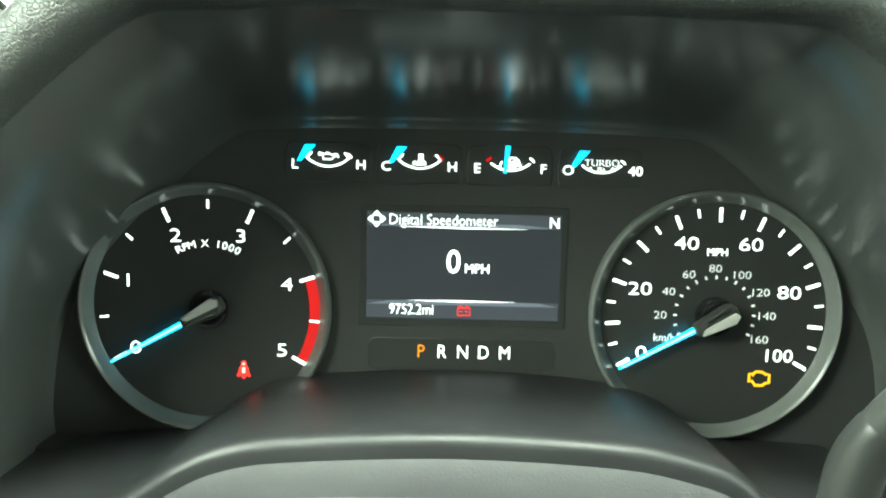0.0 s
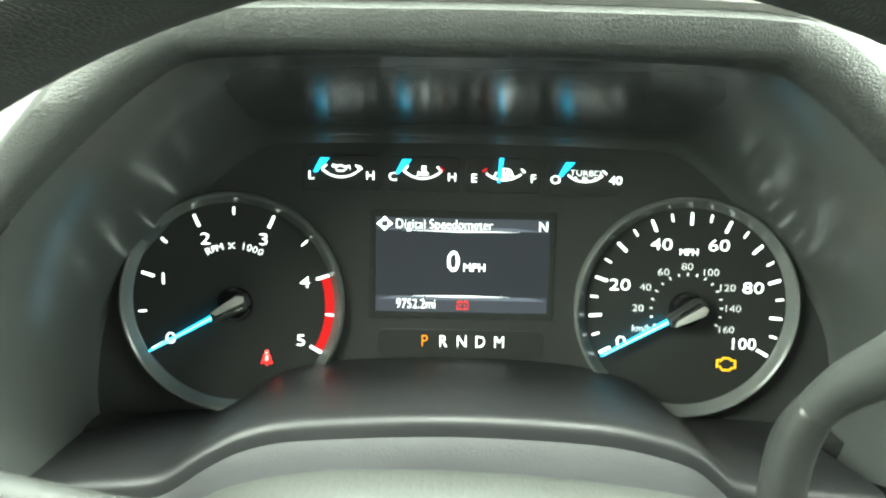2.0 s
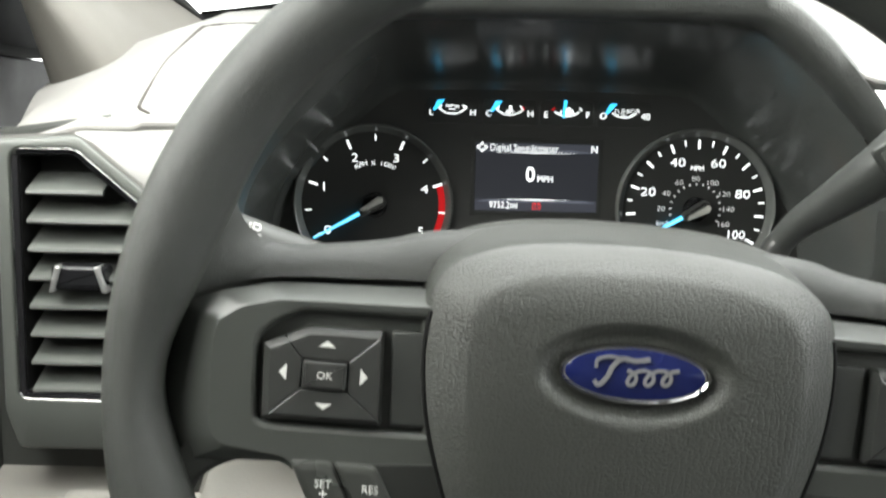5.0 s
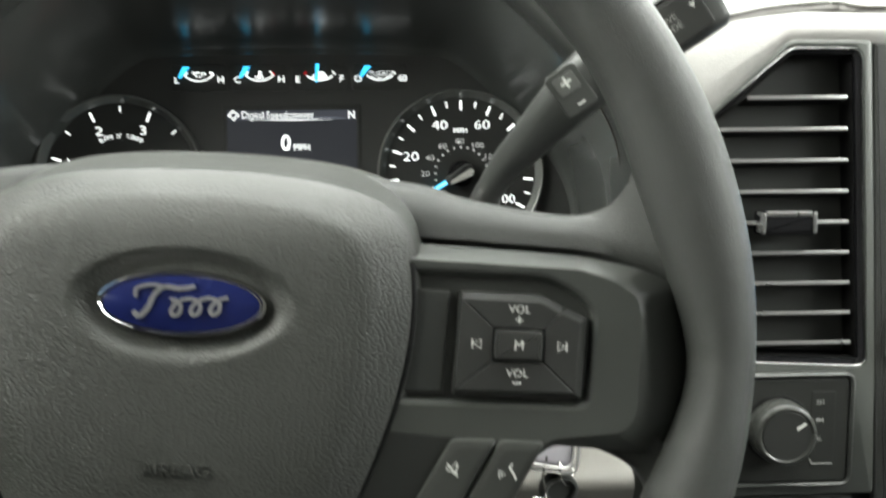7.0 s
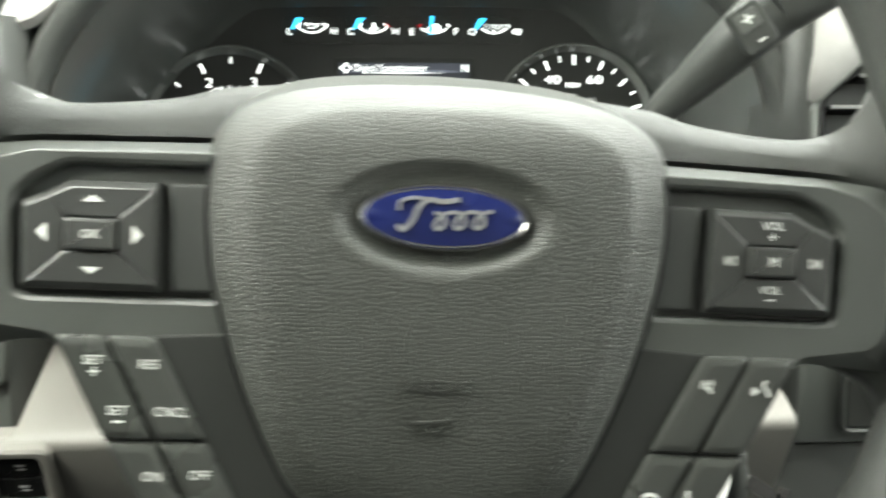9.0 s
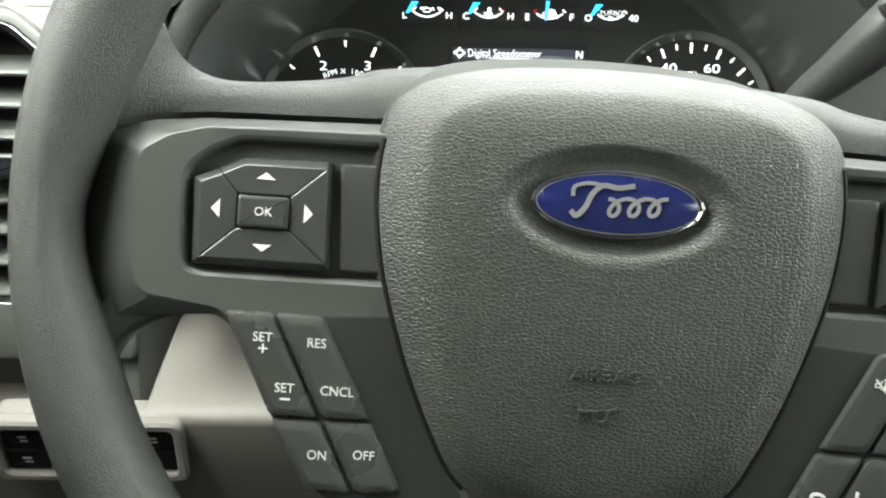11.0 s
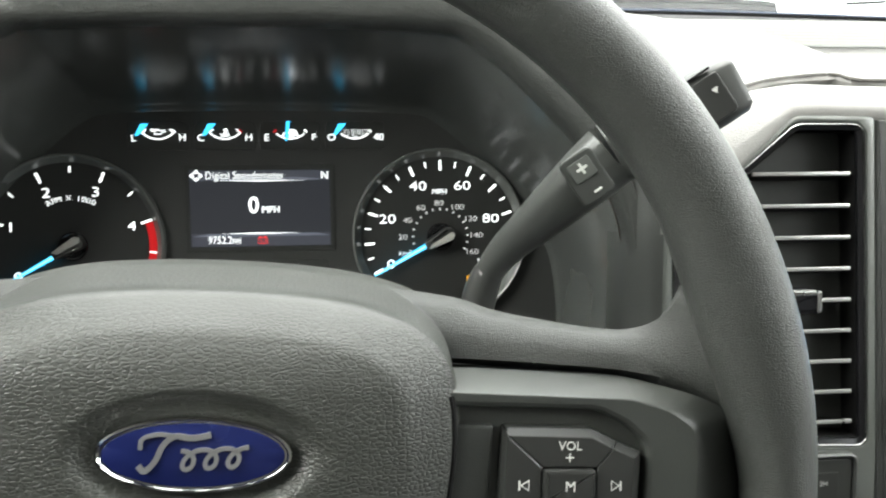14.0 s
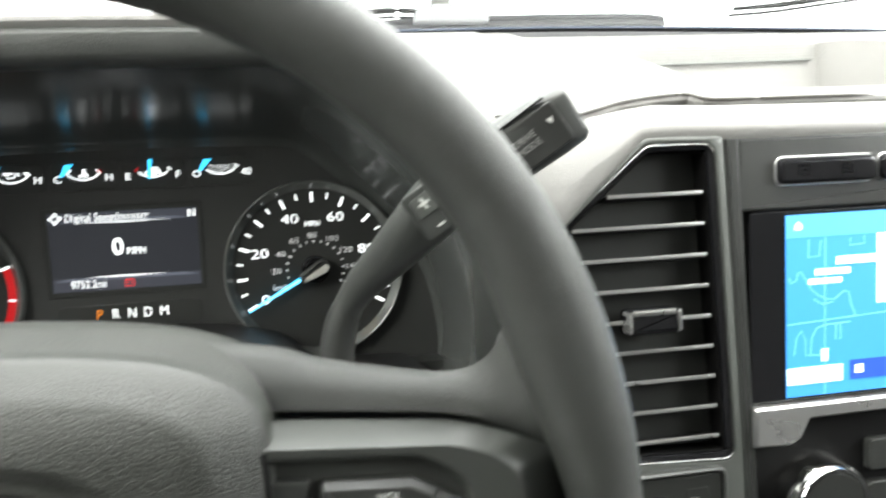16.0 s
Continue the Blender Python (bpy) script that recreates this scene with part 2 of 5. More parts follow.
def rprism(pts, r, z0, z1, bevel, k=3):
    """A plate with rounded corners of radius r and a rounded upper edge; sharp corners stay clean."""
    rings = [at_z(rounded(offset(pts, d), r, k), z) for d, z in ((0, z0), (0, z1 - bevel), (bevel * 0.3, z1 - bevel * 0.3), (bevel, z1), (bevel * 1.3, z1))]
    return loft(rings, True, True, True)


def ellipse(cx, cy, a, b, n=48, start=0.0):
    return [(cx + a * math.cos(start + 2 * math.pi * i / n), cy + b * math.sin(start + 2 * math.pi * i / n)) for i in range(n)]


def box2(x0, y0, x1, y1):
    return [(x0, y0), (x1, y0), (x1, y1), (x0, y1)]


def box(x0, y0, z0, x1, y1, z1, bevel=0.0):
    bm = bmesh.new()
    bmesh.ops.create_cube(bm, size=1)
    bmesh.ops.scale(bm, vec=(x1 - x0, y1 - y0, z1 - z0), verts=bm.verts)
    bmesh.ops.translate(bm, vec=((x0 + x1) / 2, (y0 + y1) / 2, (z0 + z1) / 2), verts=bm.verts)
    if bevel:
        bmesh.ops.bevel(bm, geom=list(bm.edges), offset=bevel, segments=2, affect="EDGES", profile=0.6)
    return bm


def frame_ring(outer, inner, z0, z1, bevel=0.0006, depth=None):
    """A flat frame between two outlines with equally many points; depth: how far its inner wall goes back."""
    d = z0 if depth is None else depth
    return loft([at_z(outer, z0), at_z(outer, z1 - bevel), at_z(offset(outer, bevel), z1), at_z(offset(inner, -bevel), z1), at_z(inner, z1 - bevel), at_z(inner, d)])


def ribbon(pts, w, z0, z1, closed=False):
    """A flat stroke along 2D points."""
    n, left, right = len(pts), [], []
    for i in range(n):
        a = Vector(pts[(i - 1) % n] if closed or i else pts[0])
        b = Vector(pts[(i + 1) % n] if closed or i < n - 1 else pts[-1])
        d = (b - a).normalized()
        m = Vector((-d.y, d.x)) * w / 2
        left.append(Vector(pts[i]) + m), right.append(Vector(pts[i]) - m)
    bm = bmesh.new()
    up = [[bm.verts.new((*p, z1)) for p in s] for s in (left, right)]
    dn = [[bm.verts.new((*p, z0)) for p in s] for s in (left, right)]
    for i in range(n if closed else n - 1):
        j = (i + 1) % n
        bm.faces.new((up[0][i], up[1][i], up[1][j], up[0][j]))
        bm.faces.new((up[0][i], up[0][j], dn[0][j], dn[0][i]))
        bm.faces.new((up[1][i], dn[1][i], dn[1][j], up[1][j]))
    return bm


def arc(cx, cy, r, a0, a1, n=24):
    return [(cx + r * math.cos(radians(a0 + (a1 - a0) * i / n)), cy + r * math.sin(radians(a0 + (a1 - a0) * i / n))) for i in range(n + 1)]


def tube(path, radii, n=20, square=None, flat=1.0, side=(1, 0, 0)):
    """A round or squarish rod along 3D points. square: exponent for each point (2 is round)."""
    rings = []
    P = [Vector(p) for p in path]
    for i, p in enumerate(P):
        d = (P[min(i + 1, len(P) - 1)] - P[max(i - 1, 0)]).normalized()
        u = (Vector(side) - d * Vector(side).dot(d)).normalized()
        v = d.cross(u)
        e = square[i] if square else 2.0
        ring = []
        for k in range(n):
            c, s = math.cos(2 * math.pi * k / n), math.sin(2 * math.pi * k / n)
            c, s = math.copysign(abs(c) ** (2 / e), c), math.copysign(abs(s) ** (2 / e), s)
            ring.append(p + (u * c + v * s * flat) * radii[i])
        rings.append(ring)
    return loft(rings, True, True, True)


def smooth_path(pts, k=6):
    """Catmull-Rom through points of any dimension."""
    P = [Vector(p) for p in pts]
    P = [P[0] * 2 - P[1]] + P + [P[-1] * 2 - P[-2]]
    out = []
    for i in range(1, len(P) - 2):
        a, b, c, d = P[i - 1:i + 3]
        for h in range(k):
            t = h / k
            out.append(0.5 * (2 * b + (c - a) * t + (2 * a - 5 * b + 4 * c - d) * t * t + (3 * b - a - 3 * c + d) * t ** 3))
    return out + [P[-2]]


def letters(text, height, x, y, z, stretch=1.0, align="CENTER", turn=0.0, bold=0.0, thick=0.00012, shear=0.0):
    """Words in the built-in font as a bmesh; height: of a capital; x, y: the middle of the line."""
    cu = bpy.data.curves.new("words", "FONT")
    cu.body, cu.size, cu.align_x, cu.align_y = text, height / 0.70, align, "CENTER"
    cu.extrude, cu.offset, cu.shear, cu.resolution_u = thick, bold, shear, 3
    ob = new("words", cu)
    me = bpy.data.meshes.new_from_object(ob.evaluated_get(bpy.context.evaluated_depsgraph_get()))
    bm = bmesh.new()
    bm.from_mesh(me)
    bpy.data.objects.remove(ob), bpy.data.curves.remove(cu), bpy.data.meshes.remove(me)
    bmesh.ops.transform(bm, matrix=pose(x, y, z, 0, 0, turn) @ Matrix.Diagonal((stretch, 1, 1, 1)), verts=bm.verts)
    return bm


def joined(*bms):
    out = bmesh.new()
    for b in bms:
        me = bpy.data.meshes.new("join")
        b.to_mesh(me)
        out.from_mesh(me)
        b.free(), bpy.data.meshes.remove(me)
    return out


def mirror_pts(pts):
    return [(-x, y) for x, y in reversed(pts)]


def smoothstep(a, b, v):
    t = min(1, max(0, (v - a) / (b - a)))
    return t * t * (3 - 2 * t)


def lerp_table(table, v):
    if v <= table[0][0]:
        return table[0][1]
    for (a, p), (b, q) in zip(table, table[1:]):
        if v <= b:
            return p + (q - p) * (v - a) / (b - a)
    return table[-1][1]

# ---- cab shell and outside ----
CX = 0.0172  # the driver's centre line
tagged(part("ground", box(-30, -30, -1.02, 30, 30, -1.0), CONCRETE), "pale concrete lot under the truck", "ground", kind="structure")
bm = bmesh.new()
prev = None
for i in range(25):
    a = radians(-80 + 260 * i / 24)
    p = [bm.verts.new((9 * math.cos(a), 9 * math.sin(a), z)) for z in (-1.0, 7.0)]
    if prev:
        bm.faces.new((prev[0], p[0], p[1], prev[1]))
    prev = p
tagged(part("backdrop", bm, OUTSIDE), "blown-out white distance beyond the windows", "backdrop", kind="structure")
tagged(part("floor", box(-0.66, -1.66, 0.28, 1.42, 0.62, 0.30), CARPET), "black carpet on the cab floor", "floor", kind="structure")
tagged(part("ceiling", box(-0.66, -1.66, 1.60, 1.42, -0.02, 1.63), CLOTH), "grey cloth headliner of the cab", "ceiling", kind="structure")
# unseen wall without a rear window, added to cut light on driver-facing parts
tagged(part("wall_rear", box(-0.66, -1.66, 0.30, 1.42, -1.60, 1.60), CLOTH), "plain unseen rear wall that blocks light from behind", "wall", kind="structure")


def side_wall(name, x0, x1, label):
    """A door side with a window opening."""
    w = thing(name, pose(0, 0, 0), label, "wall", kind="structure")
    part("lower_panel", box(x0, -1.60, 0.30, x1, 0.72, 1.09 if x0 > 0 else 1.075, 0.004), CLOTH if x0 > 0 else BLACK, w)
    part("header", box(x0, -1.60, 1.54, x1, 0.10, 1.60), CLOTH, w)
    # unseen: left post blocks light from behind, right opening runs back to admit it
    part("post", box(x0, -1.60, 1.09, x1, -1.25 if x0 > 0 else -0.50, 1.54), CLOTH, w)
    part("pane", box(x0 + 0.022, -1.25 if x0 > 0 else -0.50, 1.09, x0 + 0.026, 0.30, 1.54), GLASS, w, "clear side window").visible_shadow = False
    part("mirror_sail", box(x0, 0.30, 1.09 if x0 > 0 else 1.075, x1 if x0 > 0 else x1 + 0.04, 0.62, 1.38, 0.01), BLACK, w, "dark sail panel at the mirror")
    return w


side_wall("wall_left", -0.47, -0.41, "dark driver's door with its window")
side_wall("wall_right", 1.36, 1.42, "grey passenger door with its window")

# windshield: black border, pane
ws = thing("window_1", pose(0, 0, 0), "raked windshield with a black border", "windshield", kind="structure")
WB = [(-0.285, 0.70, 1.122), (-0.10, 0.79, 1.156), (0.35, 0.83, 1.174), (0.80, 0.79, 1.160), (1.03, 0.70, 1.130)]
WT = [(-0.66, 0.02, 1.60), (-0.20, 0.06, 1.61), (0.35, 0.08, 1.62), (0.90, 0.06, 1.61), (1.40, 0.02, 1.60)]
base = smooth_path(WB, 6)
top = smooth_path(WT, 6)
inset = [b.lerp(t, 0.007) for b, t in zip(base, top)]
high = [b.lerp(t, 0.97) for b, t in zip(base, top)]
out = Vector((0, 0.0027, 0.0042))
part("pane", loft([inset, high, [p + out for p in high], [p + out for p in inset], inset], False), GLASS, ws, "clear curved glass").visible_shadow = False
part("border", loft([base, inset], False), BLACK, ws, "black ceramic border")
tagged(part("outer_cowl", loft([[p + Vector((0, 0.02, 0.004)) for p in base], [p + Vector((0, 0.10, 0.012)) for p in base], [p + Vector((0, 0.25, -0.06)) for p in base]], False), PALECOWL), "plastic cowl below the windshield, glare put into its pale grey", "cowl", kind="structure")


def a_pillar(name, side):
    """Warm grey pillar trim with a black glass edge; its inner face turns round a soft ridge towards the door."""
    foot = [(-0.283, 0.712, 1.118), (-0.287, 0.695, 1.116), (-0.292, 0.655, 1.106), (-0.2945, 0.600, 1.092), (-0.292, 0.550, 1.080), (-0.288, 0.512, 1.068), (-0.288, 0.492, 1.060), (-0.296, 0.478, 1.054), (-0.314, 0.472, 1.050), (-0.335, 0.478, 1.046), (-0.345, 0.52, 1.04)]
    rise = [(-0.56, -0.60, 0.57)] * 2 + [(-0.54, -0.585, 0.57), (-0.48, -0.56, 0.57), (-0.42, -0.52, 0.57), (-0.37, -0.47, 0.57), (-0.32, -0.43, 0.57), (-0.27, -0.40, 0.57), (-0.16, -0.34, 0.57), (-0.06, -0.29, 0.57), (-0.05, -0.28, 0.57)]

    def skin(k, j, lift=0.0):
        s = -0.05 + k * 0.09
        a, f = min(int(j), len(foot) - 2), j - min(int(j), len(foot) - 2)
        v = Vector(foot[a]).lerp(Vector(foot[a + 1]), f) + Vector(rise[a]).lerp(Vector(rise[a + 1]), f) * s + Vector((0.8, -0.5, 0.3)).normalized() * lift
        v.x -= 0.020 * math.sin(math.pi * min(1.0, max(0.0, s / 0.22))) * smoothstep(4.5, 1.5, j)
        return v if side < 0 else Vector((0.745 - v.x, v.y, v.z))
    t = thing(name, pose(0, 0, 0), "warm grey pillar trim beside the windshield", "pillar trim", kind="structure")
    rings = [smooth_path([skin(k * 0.5, j) for j in range(len(foot))], 3) for k in range(19)]
    part("trim_panel", loft(rings, False), PILLAR, t, angle=80)
    edge = [skin(k, 0) for k in range(10)]
    part("rubber_edge", tube([v + Vector((0.004 * -side, 0.003, 0.001)) for v in edge], [0.0052] * 10, 12), RUBBER, t, "black rubber glass seal")
    if side < 0:
        rows = []
        for k, j0, j1, h in ((1.42, 2.3, 4.2, 0.000), (1.45, 1.95, 4.5, 0.006), (1.60, 1.75, 4.5, 0.011), (1.90, 1.35, 4.05, 0.012), (2.2, 0.95, 3.6, 0.012), (2.6, 0.65, 3.1, 0.012), (3.1, 0.4, 2.7, 0.012)):
            rows.append([skin(k, j0 + (j1 - j0) * i / 8, h * (0.0, 0.62, 0.92, 1.0, 1.0, 1.0, 0.92, 0.62, 0.0)[i]) for i in range(9)])
        part("grip_cover", loft(rows, False), GRIP, t, "dark taupe grab handle on the pillar", 50)
    return t


a_pillar("pillar_left", -1)
a_pillar("pillar_right", 1)

# ---- dashboard ----
HOOD = [(0.0, 1.0925), (0.060, 1.0920), (0.100, 1.0905), (0.114, 1.0870), (0.135, 1.0720), (0.163, 1.0455), (0.186, 1.0190), (0.198, 0.9980), (0.2035, 0.975), (0.205, 0.945), (0.203, 0.915), (0.190, 0.898)]


def hood_outline(grow=0.0, squeeze=1.0, drop=0.0, corner=0.0):
    right = [(CX + (x - corner * smoothstep(0.936, 0.898, z) ** 2 + grow * (1 if x > 0.09 else x / 0.09)) * squeeze, z + 0.3 * corner * smoothstep(0.920, 0.898, z) - drop + grow * 1.75 * smoothstep(0.95, 1.08, z)) for x, z in HOOD]
    pts = right + [(2 * CX - x, z) for x, z in reversed(right)][:-1]
    return [tuple(p) for p in smooth_path([(*p, 0) for p in pts], 3)]


SIDE_R = [(0.28, 1.030), (0.33, 1.046), (0.37, 1.0655), (0.382, 1.0710), (0.452, 1.1075), (0.55, 1.128), (0.70, 1.1545), (0.85, 1.176)]
LID_L = [(0.35, -0.230), (0.365, -0.239), (0.45, -0.2445), (0.54, -0.2470), (0.57, -0.235), (0.605, -0.157), (0.66, 0.0), (0.69, 0.06)]
LID_R = [(0.35, 0.258), (0.376, 0.267), (0.40, 0.265), (0.435, 0.260), (0.511, 0.267), (0.60, 0.283), (0.69, 0.301)]
SIDE_L = [(0.28, 1.005), (0.33, 1.018), (0.362, 1.028), (0.45, 1.066), (0.544, 1.097), (0.694, 1.126), (0.79, 1.157), (0.85, 1.172)]


def tray_wall(x):
    """Where the upright back of the dash tray stands."""
    return min(0.449 + (x - 0.324) * 0.4386, 0.548 - (x - 0.550) * 0.9)


def tray_top(x):
    return 1.1075 + 0.055 * max(0.0, min(x, 0.55) - 0.325)


def dash_height(x, y):
    dx = abs(x - CX)
    h = lerp_table([(0, 1.1135), (0.06, 1.113), (0.10, 1.1115), (0.120, 1.105), (0.144, 1.084), (0.172, 1.055), (0.205, 1.02), (0.3, 0.92)], dx)
    h += 0.155 * (y - 0.36) + 0.35 * smoothstep(0.36, 0.62, y) * max(0.0, dx - 0.10) * smoothstep(0.30, 0.12, dx)
    f = smoothstep(-0.05, 0.09, x)
    s = lerp_table(SIDE_R, y) * f + lerp_table(SIDE_L, y) * (1 - f) - 0.35 * max(0, -x - 0.265)
    k = 0.012
    s -= 3.0 * max(0.0, -0.338 - 0.15 * (y - 0.45) - x)
    m = max(h, s) + max(k - abs(h - s), 0) ** 2 / (4 * k)
    left, right = lerp_table(LID_L, y), lerp_table(LID_R, y)
    m += 0.0026 * smoothstep(left - 0.002, left + 0.003, x) * smoothstep(right + 0.002, right - 0.003, x) * smoothstep(0.69, 0.66, y)
    m -= 0.0045 * smoothstep(right + 0.028, right + 0.048, x) * smoothstep(0.46, 0.50, y)
    if x > 0.31:
        yt = tray_wall(x)
        g = smoothstep(0.32, 0.345, x)
        if y > yt:
            m = m * (1 - g) + g * min(m, tray_top(x) + (y - yt) * 0.21)
        elif y > 0.386:
            edge = 0.330 + 0.72 * max(0, 0.449 - y)
            inn = smoothstep(edge, edge + 0.014, x) * smoothstep(0.386, 0.391, y)
            m = m * (1 - inn) + min(m, 1.063) * inn
    return m


dash = thing("dashboard", pose(CX, 0.45, 0.90), "grained grey dashboard with a hooded instrument binnacle", "dashboard")
shift = Matrix.Translation((-CX, -0.45, -0.90))


def dpart(name, bm, material, label="", angle=40):
    bmesh.ops.transform(bm, matrix=shift, verts=bm.verts)
    return part(name, bm, material, dash, label, angle)


def wind_y(x):
    return lerp_table([(-0.62, 0.40), (-0.34, 0.62), (-0.28, 0.695), (-0.10, 0.785), (0.35, 0.825), (0.80, 0.785), (1.03, 0.695), (1.36, 0.5)], x)


def front_y(x):
    dx = abs(x - CX)
    if x > 0.245:
        return lerp_table([(0.245, 0.351), (0.264, 0.3540), (0.285, 0.3630), (0.305, 0.3720), (0.330, 0.3785), (0.348, 0.3800), (0.355, 0.3740), (0.370, 0.3715), (1.4, 0.3715)], x)
    return 0.357 - 0.006 * smoothstep(0.16, 0.22, dx)


xs = [-0.60 + 0.02 * i for i in range(15)] + [-0.30 + 0.0065 * i for i in range(93)] + [0.3045 + 0.0022 * i for i in range(146)] + [0.628 + 0.008 * i for i in range(4)] + [0.66 + 0.04 * i for i in range(18)]
rows = []
for x in xs:
    y0, y1 = front_y(x), wind_y(x)
    ys = [y0 + 0.0042 * i for i in range(int((0.56 - y0) / 0.0042))]
    ys = [y for y in ys if y < y1 - 0.01][:48]
    while len(ys) < 48:
        ys.append(ys[-1] + 0.0005)
    if x > 0.33:
        near = [i for i in range(47) if ys[i] <= tray_wall(x) < ys[i + 1]]
        for i in near:
            ys[i], ys[i + 1] = tray_wall(x) - 0.0005, tray_wall(x) + 0.0005
    ys += [ys[-1] + (y1 - ys[-1]) * k / 8 for k in range(1, 9)]
    lip = dash_height(x, y0)
    rows.append([(x, y0 + 0.004, lip - 0.007), (x, y0, lip - 0.003)] + [(x, y, dash_height(x, y) - 0.0009 * max(0, 1 - abs(y - y0) / 0.004)) for y in ys])
dpart("top_skin", loft(rows, False), DASH, "grey grained upper dash skin", 30)

# binnacle: front lip, tapering tunnel to the gauges
lip0, lip1 = hood_outline(0.008), hood_outline(0.0)


def at_y(pts, y):
    return [(p[0], y, p[1]) for p in pts]


dpart("binnacle_lip", loft([at_y(hood_outline(0.0115), 0.400), at_y(hood_outline(0.0115), 0.366), at_y(hood_outline(0.0095), 0.3585), at_y(lip0, 0.3555), at_y(hood_outline(0.0025), 0.3560), at_y(lip1, 0.3600), at_y(hood_outline(-0.001), 0.370)]), LIP, "grey grained rim round the instruments", 50)
tun = [at_y(hood_outline(0.001, 1.0), 0.366)] + [at_y(hood_outline(0, sq, dr, co), y) for sq, dr, co, y in ((0.990, 0.001, 0.004, 0.374), (0.984, 0.0125, 0.012, 0.42), (0.978, 0.0235, 0.022, 0.46), (0.975, 0.0285, 0.026, 0.476), (0.972, 0.0320, 0.028, 0.4845), (0.968, 0.0350, 0.029, 0.4885), (0.960, 0.0385, 0.030, 0.4902), (0.955, 0.0400, 0.030, 0.4935))]
dpart("binnacle_tunnel", loft(tun), TUNNEL, "smooth dark tunnel behind the rim", 60)

crease = [p for p in at_y(hood_outline(-0.0008, 0.996, 0.001), 0.3675) if 0.902 < p[2] < 1.030]
for side in (crease[:len(crease) // 2], crease[len(crease) // 2:]):
    dpart("crease", tube(side, [0.0005] * len(side), 6), GRIP, "dark crease inside the rim")

# lower arch below the gauges, falling to the sides
ARCH = [(-0.192, 0.9035), (-0.154, 0.9085), (-0.128, 0.9105), (-0.1147, 0.9140), (-0.096, 0.9265), (-0.079, 0.9345), (-0.054, 0.9390), (0.009, 0.9420), (0.072, 0.9395), (0.100, 0.9345), (0.1162, 0.9290), (0.126, 0.9215), (0.134, 0.9150), (0.146, 0.9122), (0.160, 0.911), (0.200, 0.909)]
ap = [tuple(p)[:2] for p in smooth_path([(*p, 0) for p in ARCH], 4)]


def arch_row(y, dz, sc=1.0):
    return [(0.012 + (x - 0.012) * sc, y, z + dz) for x, z in ap]


dpart("gauge_sill", loft([arch_row(0.4895, -0.001, 0.94), arch_row(0.470, -0.0002, 0.955), arch_row(0.41, 0.0), arch_row(0.4015, 0.0002), arch_row(0.398, -0.0012), arch_row(0.3965, -0.0045), arch_row(0.398, -0.012)], False), SILL, "dark sill that arches below the gauges", 50)
dpart("sill_skirt", loft([arch_row(0.3985, -0.0085, 0.99), arch_row(0.392, -0.0150, 0.985), arch_row(0.372, -0.0155, 0.97), arch_row(0.33, -0.020, 0.95), arch_row(0.30, -0.026, 0.93)], False), SKIRT, "grey dusty cover between sill and column", 50)

# fascia plates behind the vents, knee panel
dpart("fascia_left", box(-0.60, 0.405, 0.55, -0.196, 0.425, 1.02), TRIM, "dark lower dash body")
dpart("fascia_right", box(0.229, 0.405, 0.55, 1.36, 0.425, 1.03), TRIM, "dark lower dash body")
dpart("fascia_lower", box(-0.185, 0.47, 0.55, 0.222, 0.49, 0.905), TRIM, "dark lower dash body")
KNEE = [(0.402, 0.870), (0.365, 0.8525), (0.320, 0.8280), (0.3055, 0.8205), (0.3010, 0.8178), (0.2992, 0.8145), (0.3000, 0.8105), (0.3160, 0.7800), (0.345, 0.735), (0.40, 0.66), (0.46, 0.60)]


def knee_row(x):
    f = 0.036 * smoothstep(-0.1895, -0.1955, x)
    return [(x, y, z - f * smoothstep(0.8165, 0.830, z)) for y, z in KNEE]


dpart("knee_bracket", box(-0.226, 0.338, 0.800, -0.199, 0.366, 0.861, 0.007), FRAME, "grey bracket beside the knee panel")
dpart("knee_panel", loft([knee_row(x) for x in (-0.40, -0.30, -0.22, -0.205, -0.198, -0.192, -0.186, -0.18, -0.12, 0.0, 0.12, 0.20, 0.212)], False), BEIGE, "light stone knee panel", 45)
dpart("lower_shelf", box(0.216, 0.35, 0.55, 0.366, 0.405, 0.785, 0.006), TRIM, "dark lower console side")
dpart("end_cap", box(-0.60, 0.352, 0.55, -0.322, 0.405, 1.015, 0.012), TRIM, "dark outer dash end")

# side shoulders that carry the vents
def shoulder(name, pts, y0):
    bm = loft([at_y(pts, 0.415), at_y(pts, y0 + 0.004), at_y(offset(pts, 0.003), y0)], True, True, True)
    dpart(name, bm, TRIM, "dark dash body round the air vent")


shoulder("vent_shoulder_left", [(-0.330, 0.60), (-0.196, 0.60), (-0.196, 0.975), (-0.205, 0.999), (-0.252, 1.030), (-0.318, 1.020), (-0.330, 1.00)], 0.360)
shoulder("vent_shoulder_right", [(0.226, 0.786), (0.368, 0.786), (0.366, 1.0), (0.358, 1.050), (0.300, 1.050), (0.252, 1.006), (0.226, 0.985)], 0.362)


def brow(name, line, label):
    """Grey upper skin that rolls from the dash top down to a vent."""
    rows = []
    for x, z, y in line:
        yt, zt = front_y(x) + 0.004, dash_height(x, front_y(x)) - 0.004
        dz = zt - z
        rows.append([(x, yt, zt), (x, yt - 0.35 * (yt - y), z + 0.93 * dz), (x, yt - 0.7 * (yt - y), z + 0.68 * dz), (x, y + 0.0008, z + 0.30 * dz), (x, y, z + 0.001), (x, y + 0.002, z - 0.004)])
    dpart(name, loft(rows, False), DASH, label, 50)


